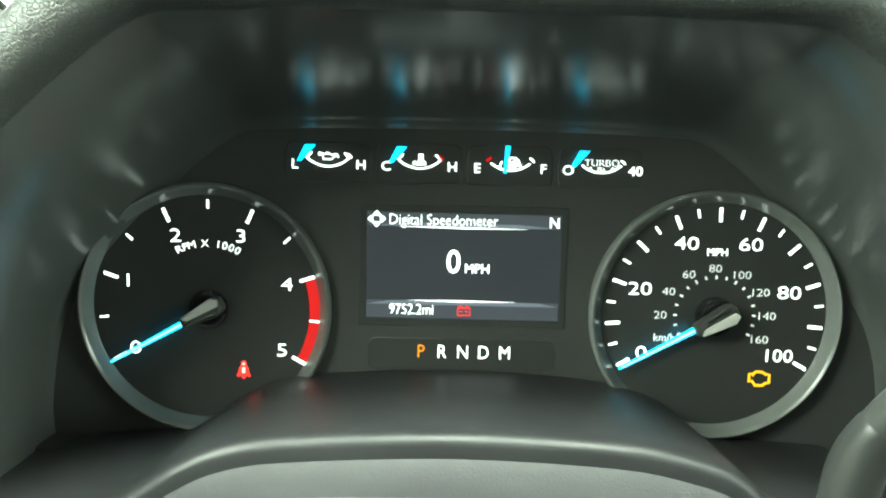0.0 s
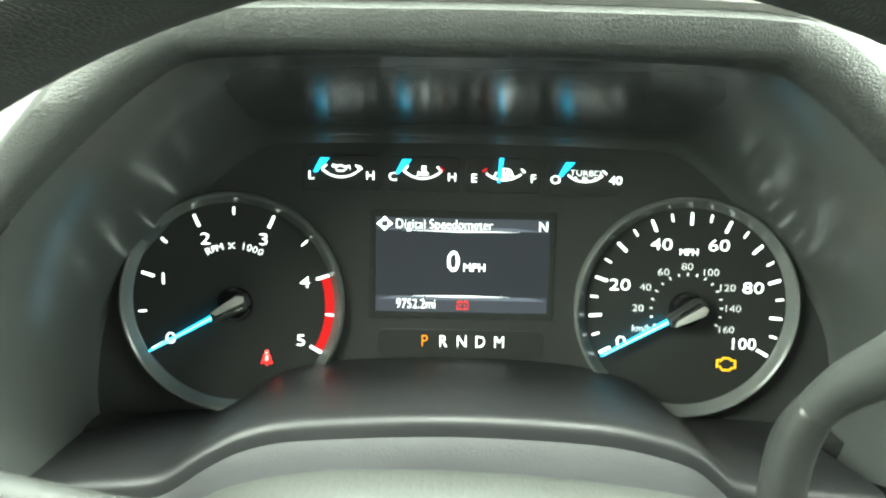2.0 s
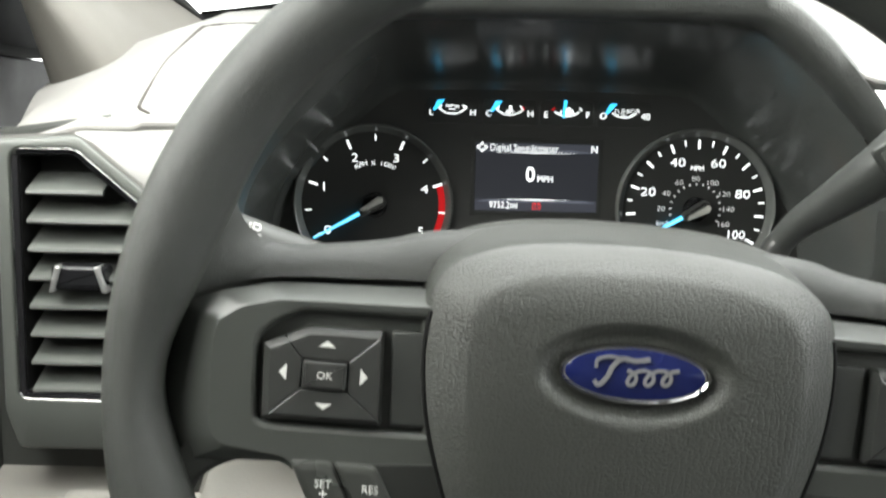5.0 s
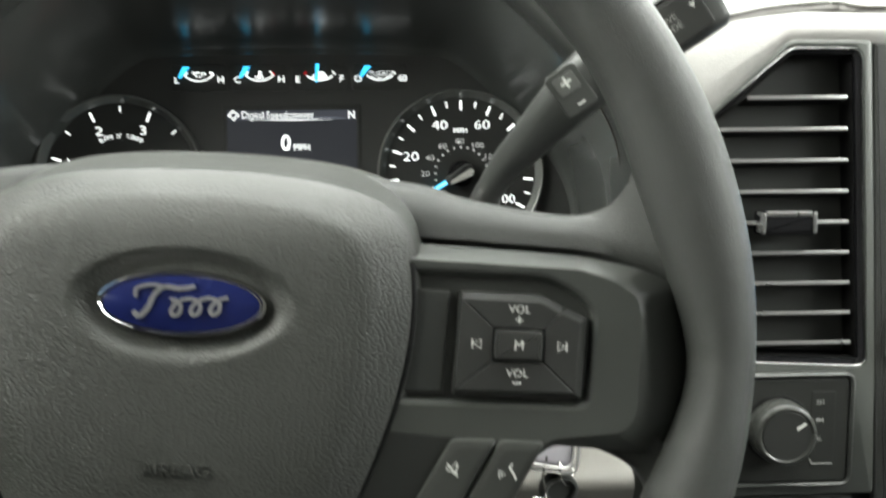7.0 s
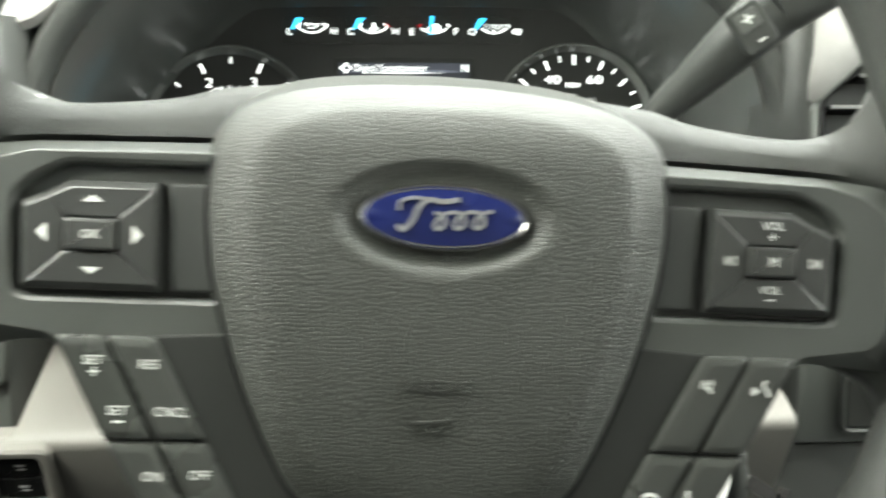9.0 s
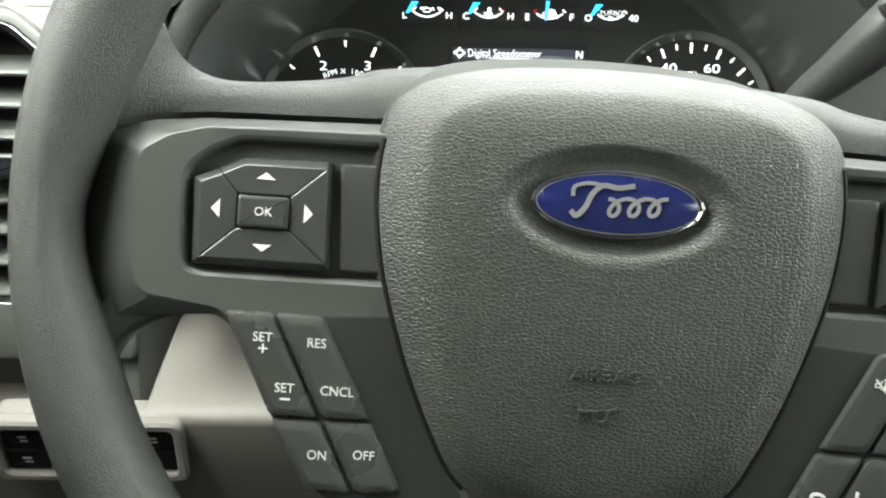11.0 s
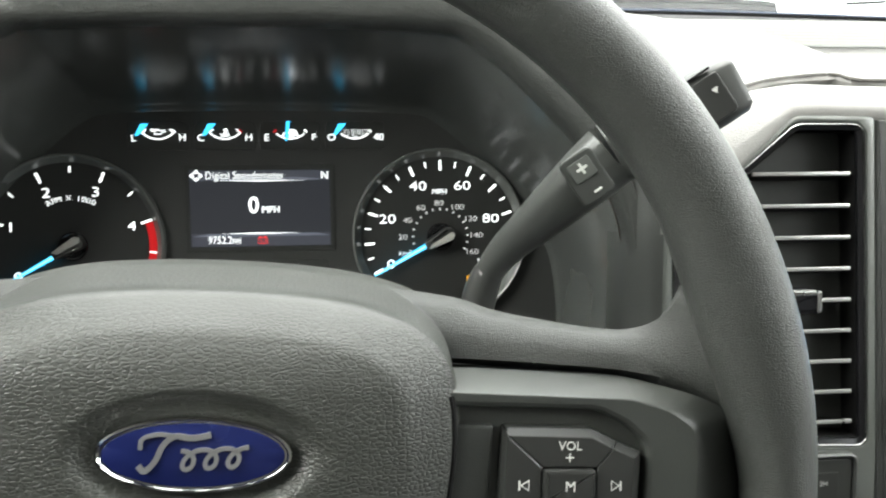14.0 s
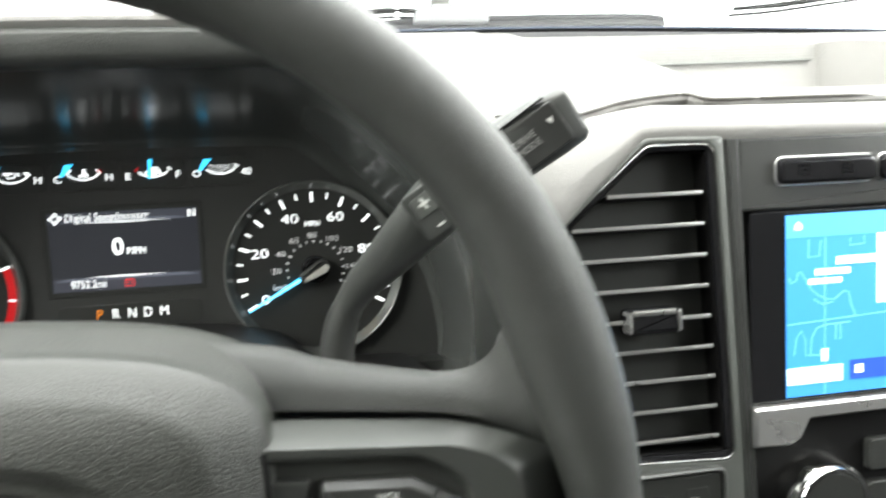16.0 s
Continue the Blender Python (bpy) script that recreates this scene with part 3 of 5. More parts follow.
brow("vent_brow_right", [(0.2325, 0.983, 0.3455), (0.240, 0.9885, 0.342), (0.258, 1.0045, 0.343), (0.304, 1.0465, 0.345), (0.322, 1.0475, 0.345), (0.355, 1.0465, 0.345), (0.46, 1.0445, 0.346), (0.60, 1.044, 0.346)], "grey skin above the centre air vent")
brow("vent_brow_left", [(-0.335, 1.010, 0.345), (-0.305, 1.016, 0.340), (-0.262, 1.0185, 0.335), (-0.252, 1.014, 0.334), (-0.212, 0.981, 0.334), (-0.204, 0.975, 0.337)], "grey skin above the outer air vent")


def cheek(name, line, label):
    """Grey upright skin between the binnacle and a vent frame."""
    dpart(name, loft([[(x, y, 0.775 + (dash_height(x, 0.358) - 0.777) * k / 6) for x, y in line] for k in range(7)], False), LEVER, label, 50)


cheek("cheek_right", [(0.2165, 0.385), (0.2180, 0.368), (0.2215, 0.3595), (0.2265, 0.3500), (0.2315, 0.3460), (0.2345, 0.3455)], "grey skin beside the instruments")
cheek("cheek_left", [(-0.183, 0.385), (-0.1850, 0.366), (-0.1890, 0.3560), (-0.1940, 0.3440), (-0.1985, 0.3380), (-0.2010, 0.3365)], "grey skin beside the instruments")

# seams between the dash skins


def seam(pts, r=0.0011):
    P = smooth_path([(x, y, 0) for x, y in pts], 8)
    dpart("seam", tube([(p.x, p.y, dash_height(p.x, p.y) - 0.0002) for p in P], [r] * len(P), 6), GRIP, "dark seam between dash skins")


seam([(0.0, 0.66), (-0.12, 0.615), (-0.215, 0.575), (-0.240, 0.552), (-0.2460, 0.520), (-0.2440, 0.44), (-0.2390, 0.378), (-0.2280, 0.362)], 0.0012)
seam([(0.06, 0.674), (0.16, 0.694), (0.26, 0.700), (0.299, 0.690), (0.284, 0.60), (0.268, 0.511), (0.261, 0.435), (0.2655, 0.395), (0.2660, 0.370)], 0.0004)
seam([(0.264, 0.3535), (0.285, 0.363), (0.305, 0.3720), (0.330, 0.3785), (0.348, 0.3800), (0.355, 0.3740), (0.370, 0.3715), (0.45, 0.3715), (0.62, 0.3715)])

# tray on the dash with a perforated strip
tr = thing("dash_tray", pose(0.45, 0.45, 1.074), "grey open tray in the dash top", "tray")
ledge = [(x - 0.45, tray_wall(x) - 0.4512, tray_top(x) - 0.0135 - 1.074) for x in [0.345 + 0.0103 * k for k in range(20)]]
part("ledge", tube(ledge, [0.0009] * 20, 8), FRAME, tr, "thin ledge under the perforated strip")
bm = bmesh.new()
for i in range(68):
    for j in range(6):
        x = 0.345 + i * 0.0031 + (j % 2) * 0.00155
        yt = tray_wall(x)
        c = Vector((x - 0.45, yt - 0.45 - 0.0012, tray_top(x) - 0.0022 - 0.0020 * j - 1.074))
        vs = [bm.verts.new(c + Vector((0.0006 * math.cos(a), 0.00026 * math.cos(a), 0.00055 * math.sin(a)))) for a in (k * math.pi / 3 for k in range(6))]
        bm.faces.new(vs)
tagged(part("perforation", bm, FRAME, tr, "fine holes of the perforated strip"), kind="stuff")


# defroster slots at the foot of the windshield
for x0, x1, y0 in ((0.205, 0.312, 0.708), (0.385, 0.56, 0.712), (-0.21, -0.02, 0.655)):
    rows = [[(x, y0 + dy, dash_height(x, y0 + dy) + 0.0012) for dy in (0.0, 0.006, 0.012)] for x in [x0 + (x1 - x0) * k / 12 for k in range(13)]]
    dpart("defroster_slot", loft(rows, False), BLACK, "dark defroster slot")

# ---- cowl and wipers beyond the glass ----
def strip(line, lower, y, depth, material, name, label, category):
    """A long moulded strip outside the glass: its upper edge line and its height."""
    up = smooth_path([(x, y, z) for x, z in line], 5)
    rings = [[p + Vector(q) for p in up] for q in ((0, depth, 0.002), (0, 0, 0), (0, -0.004, -0.003), (0, -0.004, -lower * 0.45), (0, -0.001, -lower * 0.5), (0, -0.006, -lower * 0.56), (0, -0.006, -lower), (0, depth, -lower))]
    tagged(part(name, loft(rings, False), material, None, "", 35), label, category, kind="structure")


strip([(-0.02, 1.180), (0.06, 1.1915), (0.168, 1.2035), (0.288, 1.2125), (0.42, 1.2150), (0.57, 1.2150), (0.612, 1.2120)], 0.0130, 0.95, 0.05, COWL, "cowl_grille", "grey ribbed cowl strip beyond the windshield", "cowl")
strip([(-0.40, 1.1500), (-0.32, 1.1600), (-0.174, 1.1720), (-0.06, 1.1815), (0.03, 1.1880)], 0.0090, 0.95, 0.05, PALECOWL, "cowl_end", "grey cowl end beyond the windshield", "cowl")


def wiper(pts, label):
    w = thing("wiper", pose(*pts[0]), label, "wiper", "wipers on the windshield")
    P = [p - Vector(pts[0]) for p in smooth_path(pts, 4)]
    n = len(P)
    part("arm", tube(P, [0.0022 + 0.0014 * math.sin(math.pi * i / (n - 1)) for i in range(n)], 8), RUBBER, w, "black wiper arm")
    part("blade", tube([p + Vector((0, 0.01, -0.006)) for p in P], [0.0018] * n, 8), RUBBER, w, "black rubber blade")


wiper([(0.12, 0.955, 1.2060), (0.18, 0.955, 1.2135), (0.245, 0.955, 1.2215), (0.285, 0.955, 1.2220), (0.312, 0.955, 1.2195)], "black wiper lying along the windshield base")
wiper([(0.675, 0.89, 1.209), (0.74, 0.885, 1.213), (0.84, 0.86, 1.222), (0.95, 0.82, 1.224)], "black wiper lying along the windshield base")
wb = thing("washer_block", pose(0.332, 0.948, 1.213), "pale grey block with a nozzle on the cowl", "washer nozzle")
part("base", prism(rounded([(-0.045, -0.010), (0.046, -0.010), (0.046, 0.0045), (0.030, 0.0060), (0.012, 0.0060), (0.008, 0.0125), (-0.022, 0.0125), (-0.026, 0.0065), (-0.042, 0.0050)], 0.002, 2), 0.0, 0.02, 0.002), PALECOWL, wb, "pale grey block")
part("nozzle", tube([(-0.007, 0.012, 0.012), (-0.006, 0.012, 0.026), (-0.004, 0.012, 0.0325)], [0.0125, 0.0120, 0.010], 16), BEIGE, wb, "pale round nozzle")
for c in [o for o in bpy.data.objects if o.parent is wb and o.name.startswith("base")]:
    c.matrix_basis = pose(0, 0, 0, 90, 0, 0)

# ---- instrument cluster ----
FY = 0.490
cl = thing("instrument_cluster", front(0, FY, 0), "black instrument cluster with two lit round gauges", "instrument cluster")
panel = [(p[0], p[1]) for p in hood_outline(0, 0.976, 0.0305)]
part("face_panel", prism(panel, -0.006, 0.0, 0.0), HOUSE, cl, "dark panel between the gauges")


def mark(name, bm, material, parent, label=""):
    return part(name, bm, material, parent, label)


def radial(cx, cy, r0, r1, a, w, z=0.0008):
    c, s = math.cos(radians(a)), math.sin(radians(a))
    return prism([(cx + c * r0 - s * w / 2, cy + s * r0 + c * w / 2), (cx + c * r0 + s * w / 2, cy + s * r0 - c * w / 2), (cx + c * r1 + s * w / 2, cy + s * r1 - c * w / 2), (cx + c * r1 - s * w / 2, cy + s * r1 + c * w / 2)], z - 0.0003, z, 0)


def dial(name, cx, cy, label):
    g = part(name, prism(ellipse(cx, cy, 0.0555, 0.0555, 72), 0.0, 0.0005, 0), FACE, cl, label)
    ring = [at_z(ellipse(cx, cy, r, r, 96), z) for r, z in ((0.0532, 0.0006), (0.0546, 0.0022), (0.0562, 0.0050), (0.0571, 0.0064), (0.0580, 0.0068), (0.0588, 0.0062), (0.0593, 0.0046), (0.0594, 0.0))]
    part("ring", loft(ring), RING, g, "glossy grey ring", 60)
    return g


def needle(g, cx, cy, a, length, pale):
    c, s = math.cos(radians(a)), math.sin(radians(a))

    def loc(u, v):
        return (cx + c * u - s * v, cy + s * u + c * v)
    nd = part("needle", prism([loc(0.010, -0.0015), loc(length, -0.0006), loc(length + 0.0006, 0), loc(length, 0.0006), loc(0.010, 0.0015)], 0.0052, 0.0062, 0.0002), LITCYAN, g, "lit cyan needle")
    part("needle_core", prism([loc(0.012, -0.0006), loc(length - 0.001, -0.0002), loc(length - 0.001, 0.0002), loc(0.012, 0.0006)], 0.0062, 0.0064, 0), LITICE, nd, "pale core of the needle")
    cap = [loc(0.0120, -0.0027), loc(0.0124, 0.0027), loc(-0.0055, 0.0046), loc(-0.0090, 0.0030), loc(-0.0094, -0.0028), loc(-0.0055, -0.0046)]
    part("needle_cap", prism(rounded(cap, 0.0015, 3), 0.0045, 0.0112, 0.0018), HOUSE, nd, "dark grey needle cap")
    # reflection on one bevel and a gleam on the other, laid on as strips
    part("cap_lit_side", prism(rounded([loc(0.0108, -0.0029 * pale), loc(-0.0056, -0.0046 * pale), loc(-0.0088, -0.0024 * pale), loc(-0.0076, 0.0004 * pale), loc(0.0085, -0.0002 * pale)], 0.0006, 2), 0.0105, 0.0119, 0.0004), CAPSHINE, nd, "pale reflection on one side of the cap")
    part("cap_gleam", prism(rounded([loc(0.0060, 0.0022 * pale), loc(-0.0060, 0.0034 * pale), loc(-0.0060, 0.0024 * pale), loc(0.0060, 0.0014 * pale)], 0.0003, 2), 0.0108, 0.0116, 0.0002), DARKCHROME, nd, "gleam on the cap, laid on as a dark chrome strip")
    part("hub", loft([at_z(ellipse(cx, cy, r, r, 40), z) for r, z in ((0.0092, 0.0005), (0.0092, 0.0020), (0.0086, 0.0028), (0.0074, 0.0030), (0.0066, 0.0046))], True, False, True), PIANO, g, "gloss black hub")


# rev counter
TX, TZ = -0.1050, 0.9678
tach = dial("rev_counter", TX - 0.0010, TZ + 0.0007, "round rev counter face with white figures")


def tang(v):
    return 90 - (v - 2.5) * 47.75


for i in range(11):
    v = i * 0.5
    big = i % 2 == 0
    if v in (4.5, 5.0, 4.0):
        mark("tick_mark", radial(TX, TZ, 0.0452 if v != 4.5 else 0.0478, 0.0522, tang(v), 0.0009 if v == 4.5 else 0.0014, 0.0012), LIT, tach)
    else:
        mark("tick_mark", radial(TX, TZ, 0.0448 if big else 0.0476, 0.0516, tang(v), 0.0014 if big else 0.0009), LIT, tach)
red = [(TX + r * math.cos(radians(a)), TZ + r * math.sin(radians(a))) for r, a in [(0.0522, tang(4.03 + 0.94 * k / 16)) for k in range(17)] + [(0.0475, tang(4.97 - 0.94 * k / 16)) for k in range(17)]]
mark("red_zone", prism(red, 0.0005, 0.0008, 0), LITRED, tach, "lit red band")
for v, r in ((0, 0.0400), (1, 0.0398), (2, 0.0375), (3, 0.0378), (4, 0.0388), (5, 0.0396)):
    a = radians(tang(v))
    mark("figure", letters("I" if v == 1 else str(v), 0.0062, TX + r * math.cos(a), TZ + r * math.sin(a), 0.0007, 1.34, bold=-0.0001), LIT, tach)
word = "RPM X 1000"
for i, ch in enumerate(word):
    if ch != " ":
        a = 90 - (i - 4.5) * 5.75
        mark("letter", letters(ch, 0.0035, TX + 0.0312 * math.cos(radians(a)), TZ - 0.0002 + 0.0312 * math.sin(radians(a)), 0.0007, 1.12, turn=a - 90, bold=-0.00008), LIT, tach)
needle(tach, TX, TZ, tang(0), 0.0512, 1)
tell = [(0, 0.0052), (0.0014, 0.0044), (0.0013, 0.0026), (0.0026, 0.0008), (0.0030, -0.0020), (0.0040, -0.0036), (0.0030, -0.0042), (0.0014, -0.0030), (0.0008, -0.0050), (-0.0008, -0.0050), (-0.0014, -0.0030), (-0.0030, -0.0042), (-0.0040, -0.0036), (-0.0030, -0.0020), (-0.0026, 0.0008), (-0.0013, 0.0026), (-0.0014, 0.0044)]
mark("belt_lamp", prism([(-0.0888 + x * 0.86, 0.9388 + y * 0.86) for x, y in tell], 0.0005, 0.0008, 0), LITREDTELL, tach, "lit red warning lamp")
mark("lamp_core", joined(prism(box2(-0.0896, 0.9372, -0.0880, 0.9400), 0.0008, 0.0010, 0), prism(ellipse(-0.0888, 0.9416, 0.0007, 0.0007, 12), 0.0008, 0.0010, 0)), LITPINK, tach, "pale core of the lamp")

# speedometer
SX, SZ = 0.1335, 0.9700
speedo = dial("speedometer", SX - 0.0005, SZ + 0.0006, "round speedometer face with white figures")


def sang(v):
    return 90 - (v - 50) * 2.378


for i in range(21):
    v = i * 5
    big = i % 2 == 0
    mark("tick_mark", radial(SX, SZ, 0.0448 if big else 0.0474, 0.0514, sang(v), 0.0014 if big else 0.0009), LIT, speedo)
for v, r, w in ((0, 0.0385, 0), (20, 0.0378, 0), (40, 0.0372, 0), (60, 0.0372, 0), (80, 0.0365, 0), (100, 0.0368, 0)):
    a = radians(sang(v))
    mark("figure", letters(str(v), 0.0061, SX + r * math.cos(a) - (0.001 if v == 100 else 0), SZ + r * math.sin(a) - (0.001 if v == 100 else 0), 0.0007, 1.14 if v == 100 else 1.36, bold=-0.0001), LIT, speedo)
mark("unit_word", letters("MPH", 0.0034, SX - 0.0005, SZ + 0.0303, 0.0007, 1.05), LIT, speedo)
for k in range(0, 17):
    v = 10 * k * 0.6214
    if k % 2 == 0 and k:
        a = radians(sang(v))
        mark("figure", letters(str(k * 10), 0.0037, SX - 0.0006 + 0.0250 * math.cos(a), SZ - 0.0004 + 0.0230 * math.sin(a), 0.0007, 1.22, bold=-0.00006), LITDIM, speedo)
    mark("tick_mark", radial(SX, SZ, 0.0180 if k % 2 else 0.0178, 0.0195, sang(v), 0.0009), LITDIM, speedo)
mark("unit_word", letters("km/h", 0.0036, 0.1103, 0.9590, 0.0007, 1.0), LITDIM, speedo)
needle(speedo, SX, SZ, sang(0) + 0.4, 0.0512, -1)
ENG = [(-0.0048, -0.0020), (-0.0048, 0.0020), (-0.0034, 0.0020), (-0.0034, 0.0010), (-0.0018, 0.0030), (0.0012, 0.0030), (0.0030, 0.0018), (0.0048, 0.0018), (0.0048, -0.0024), (0.0030, -0.0024), (0.0020, -0.0036), (-0.0018, -0.0036), (-0.0034, -0.0014)]
mark("engine_lamp", ribbon([(0.1568 + x, 0.9405 + y) for x, y in ENG], 0.0011, 0.0005, 0.0008, True), LITAMBER, speedo, "lit amber warning lamp")

# four small gauges
for i, (gx, lo, hi) in enumerate(((-0.0493, "L", "H"), (-0.0072, "C", "H"), (0.0347, "E", "F"), (0.0767, "O", "40"))):
    gz = 1.0500
    slot = rounded([(gx - 0.0200, 1.0335), (gx - 0.0190, 1.0290), (gx + 0.0190, 1.0290), (gx + 0.0200, 1.0335), (gx + 0.0192, 1.0475), (gx - 0.0192, 1.0475)], 0.004, 4)
    sg = part("small_gauge", prism(slot, 0.0, 0.0005, 0.0004), FACE, cl, "gloss black slot with a lit arc gauge")
    mark("arc", ribbon(arc(gx, gz, 0.0138, 225 if i < 2 else 229, 315 if i < 2 else 311), 0.0008, 0.0012, 0.0015), LIT, sg)
    for a in (225, 315):
        if i < 2:
            mark("tick_mark", radial(gx, gz, 0.0105, 0.0140, a, 0.0008, 0.0013), LIT, sg)
        out = a - 3.5 if a < 270 else a + 3.5
        red_end = (i == 1 and a > 270) or (i == 2 and a < 270)
        if red_end or a > 270:
            mark("outer_tick", radial(gx, gz, 0.0119, 0.0146, out, 0.0012 if red_end else 0.0009, 0.0016), LITRED if red_end else LIT, sg)
    for a, inner in (((248, 0.0104), (270, 0.0126), (292, 0.0104)) if i == 2 else ((247, 0.0124), (270, 0.0126), (293, 0.0124)) if i == 3 else ()):
        mark("tick_mark", radial(gx, gz, inner, 0.0137, a, 0.0008, 0.0016), LIT, sg)
    mark("letter", letters(lo, 0.0043, gx - 0.0153, 1.0368, 0.0015, 1.1), LIT, sg)
    mark("letter", letters(hi, 0.0043, gx + (0.0152 if hi != "40" else 0.0158), 1.0370, 0.0015, 1.1), LIT, sg)
    if i == 2:
        nd = [(gx - 0.0032, 1.0350), (gx - 0.0018, 1.0350), (gx - 0.0002, 1.0475), (gx - 0.0024, 1.0475)]
    else:
        nd = [(gx - 0.0142, 1.0385), (gx - 0.0122, 1.0385), (gx - 0.0056, 1.0460), (gx - 0.0104, 1.0460)]
    mark("needle", prism(nd, 0.0018, 0.0026, 0.0002), LITCYAN, sg, "lit cyan needle")
    if i == 0:
        can = [(-0.0022, 0.0006), (-0.0022, -0.0018), (0.0016, -0.0018), (0.0044, 0.0010), (0.0016, 0.0002), (0.0008, 0.0008)]
        mark("symbol", joined(ribbon([(gx + x, 1.0412 + y) for x, y in can], 0.0006, 0.0012, 0.0015, True), ribbon([(gx - 0.0006, 1.0420), (gx - 0.0006, 1.0427)], 0.0008, 0.0012, 0.0015), ribbon([(gx - 0.0022, 1.0412), (gx - 0.0046, 1.0416), (gx - 0.0042, 1.0425), (gx - 0.0022, 1.0419)], 0.0005, 0.0012, 0.0015), prism(ellipse(gx + 0.0046, 1.0408, 0.0004, 0.0006, 10), 0.0012, 0.0015, 0)), LIT, sg, "oil can symbol")
    elif i == 1:
        waves = [ribbon([(gx - 0.0030 + 0.0010 * k, z + (0.0003 if k % 2 else -0.0002)) for k in range(7)], 0.0005, 0.0012, 0.0015) for z in (1.0391, 1.0380)]
        mark("symbol", joined(ribbon([(gx, 1.0388), (gx, 1.0428)], 0.0009, 0.0012, 0.0015), *[ribbon([(gx + 0.0004, z), (gx + 0.0019, z)], 0.0005, 0.0012, 0.0015) for z in (1.0424, 1.0413, 1.0402)], *waves), LIT, sg, "coolant thermometer symbol")
    elif i == 2:
        pump = box2(gx - 0.0008, 1.0374, gx + 0.0024, 1.0423)
        mark("symbol", joined(frame_ring(pump, box2(gx - 0.0002, 1.0402, gx + 0.0018, 1.0417), 0.0012, 0.0015, 0), prism(box2(gx - 0.0002, 1.0380, gx + 0.0018, 1.0402), 0.0012, 0.0015, 0), ribbon([(gx + 0.0024, 1.0420), (gx + 0.0037, 1.0410), (gx + 0.0037, 1.0384), (gx + 0.0029, 1.0382), (gx + 0.0029, 1.0398)], 0.0005, 0.0012, 0.0015)), LIT, sg, "fuel pump symbol")
    else:
        mark("unit_word", letters("TURBO", 0.0031, gx + 0.0002, 1.0405, 0.0015, 1.12, bold=-0.0001), LIT, sg)
        mark("unit_word", letters("PSI", 0.0019, gx - 0.0002, 1.0377, 0.0015, 1.0, bold=-0.00005), LIT, sg)

# message screen
scr = part("message_screen", prism(box2(-0.0312, 0.9655, 0.0598, 1.0160), 0.0, 0.0006, 0), LCD, cl, "lit grey message screen")
part("screen_surround", frame_ring(box2(-0.0342, 0.9620, 0.0628, 1.0195), box2(-0.0312, 0.9655, 0.0598, 1.0160), 0.0, 0.0007, 0.0003), FACE, scr, "gloss black surround")
mark("title_bar", prism(box2(-0.0308, 1.0095, 0.0594, 1.0156), 0.0006, 0.0008, 0), LCDBAR, scr)
mark("foot_bar", prism(box2(-0.0308, 0.9659, 0.0594, 0.9742), 0.0006, 0.0008, 0), LCDBAR, scr)
mark("gleam", prism([(-0.0300, 1.0094), (0.0590, 1.0094), (0.0400, 1.0110), (-0.0100, 1.0110)], 0.0008, 0.0009, 0), LCDGLEAM, scr)
mark("gleam", prism([(-0.0300, 0.9724), (0.0590, 0.9724), (0.0500, 0.9741), (-0.0200, 0.9741)], 0.0008, 0.0009, 0), LCDGLEAM, scr)
mark("rule", prism([(-0.0160, 1.0092), (0.0140, 1.0086), (0.0440, 1.0090), (0.0140, 1.0094)], 0.0008, 0.0010, 0), LIT, scr)
mark("rule", prism([(-0.0120, 0.9743), (0.0130, 0.9739), (0.0400, 0.9743), (0.0130, 0.9747)], 0.0008, 0.0010, 0), LIT, scr)
mark("title", letters("Digital Speedometer", 0.0050, -0.0210, 1.0123, 0.0009, 0.86, "LEFT", bold=-0.00009), LIT, scr)
mark("compass_letter", letters("N", 0.0050, 0.0563, 1.0120, 0.0009, 0.95, bold=0.0), LIT, scr)
mark("menu_symbol", joined(ribbon(box2(-0.0284, 1.0108, -0.0246, 1.0142), 0.0006, 0.0008, 0.0010, True), *[prism([(-0.0265 + c * 0.0042, 1.0125 + s * 0.0038), (-0.0265 + c * 0.0026 - s * 0.0016, 1.0125 + s * 0.0024 + c * 0.0016), (-0.0265 + c * 0.0026 + s * 0.0016, 1.0125 + s * 0.0024 - c * 0.0016)], 0.0008, 0.0010, 0) for c, s in ((1, 0), (-1, 0), (0, 1), (0, -1))]), LIT, scr)
mark("speed_figure", letters("0", 0.0108, 0.0097, 0.9925, 0.0009, 0.92, bold=0.0001), LIT, scr)
mark("unit_word", letters("MPH", 0.0044, 0.0208, 0.9897, 0.0009, 0.95, bold=0.0), LIT, scr)
mark("odometer_figures", letters("9752.2mi", 0.0050, -0.0202, 0.9698, 0.0009, 0.80, "LEFT", bold=-0.00006), LIT, scr)
mark("battery_lamp", joined(ribbon(box2(0.0122, 0.9676, 0.0180, 0.9712), 0.0006, 0.0008, 0.0010, True), prism(box2(0.0130, 0.9713, 0.0142, 0.9722), 0.0008, 0.0010, 0), prism(box2(0.0160, 0.9713, 0.0172, 0.9722), 0.0008, 0.0010, 0), prism(box2(0.0131, 0.9692, 0.0145, 0.9697), 0.0008, 0.0010, 0), prism(box2(0.0157, 0.9692, 0.0171, 0.9697), 0.0008, 0.0010, 0)), LITREDTELL, scr, "lit red battery lamp")
gs = part("gear_display", prism(rounded(box2(-0.0300, 0.9405, 0.0590, 0.9560), 0.005), 0.0, 0.0006, 0.0004), FACE, cl, "black strip with lit gear letters")
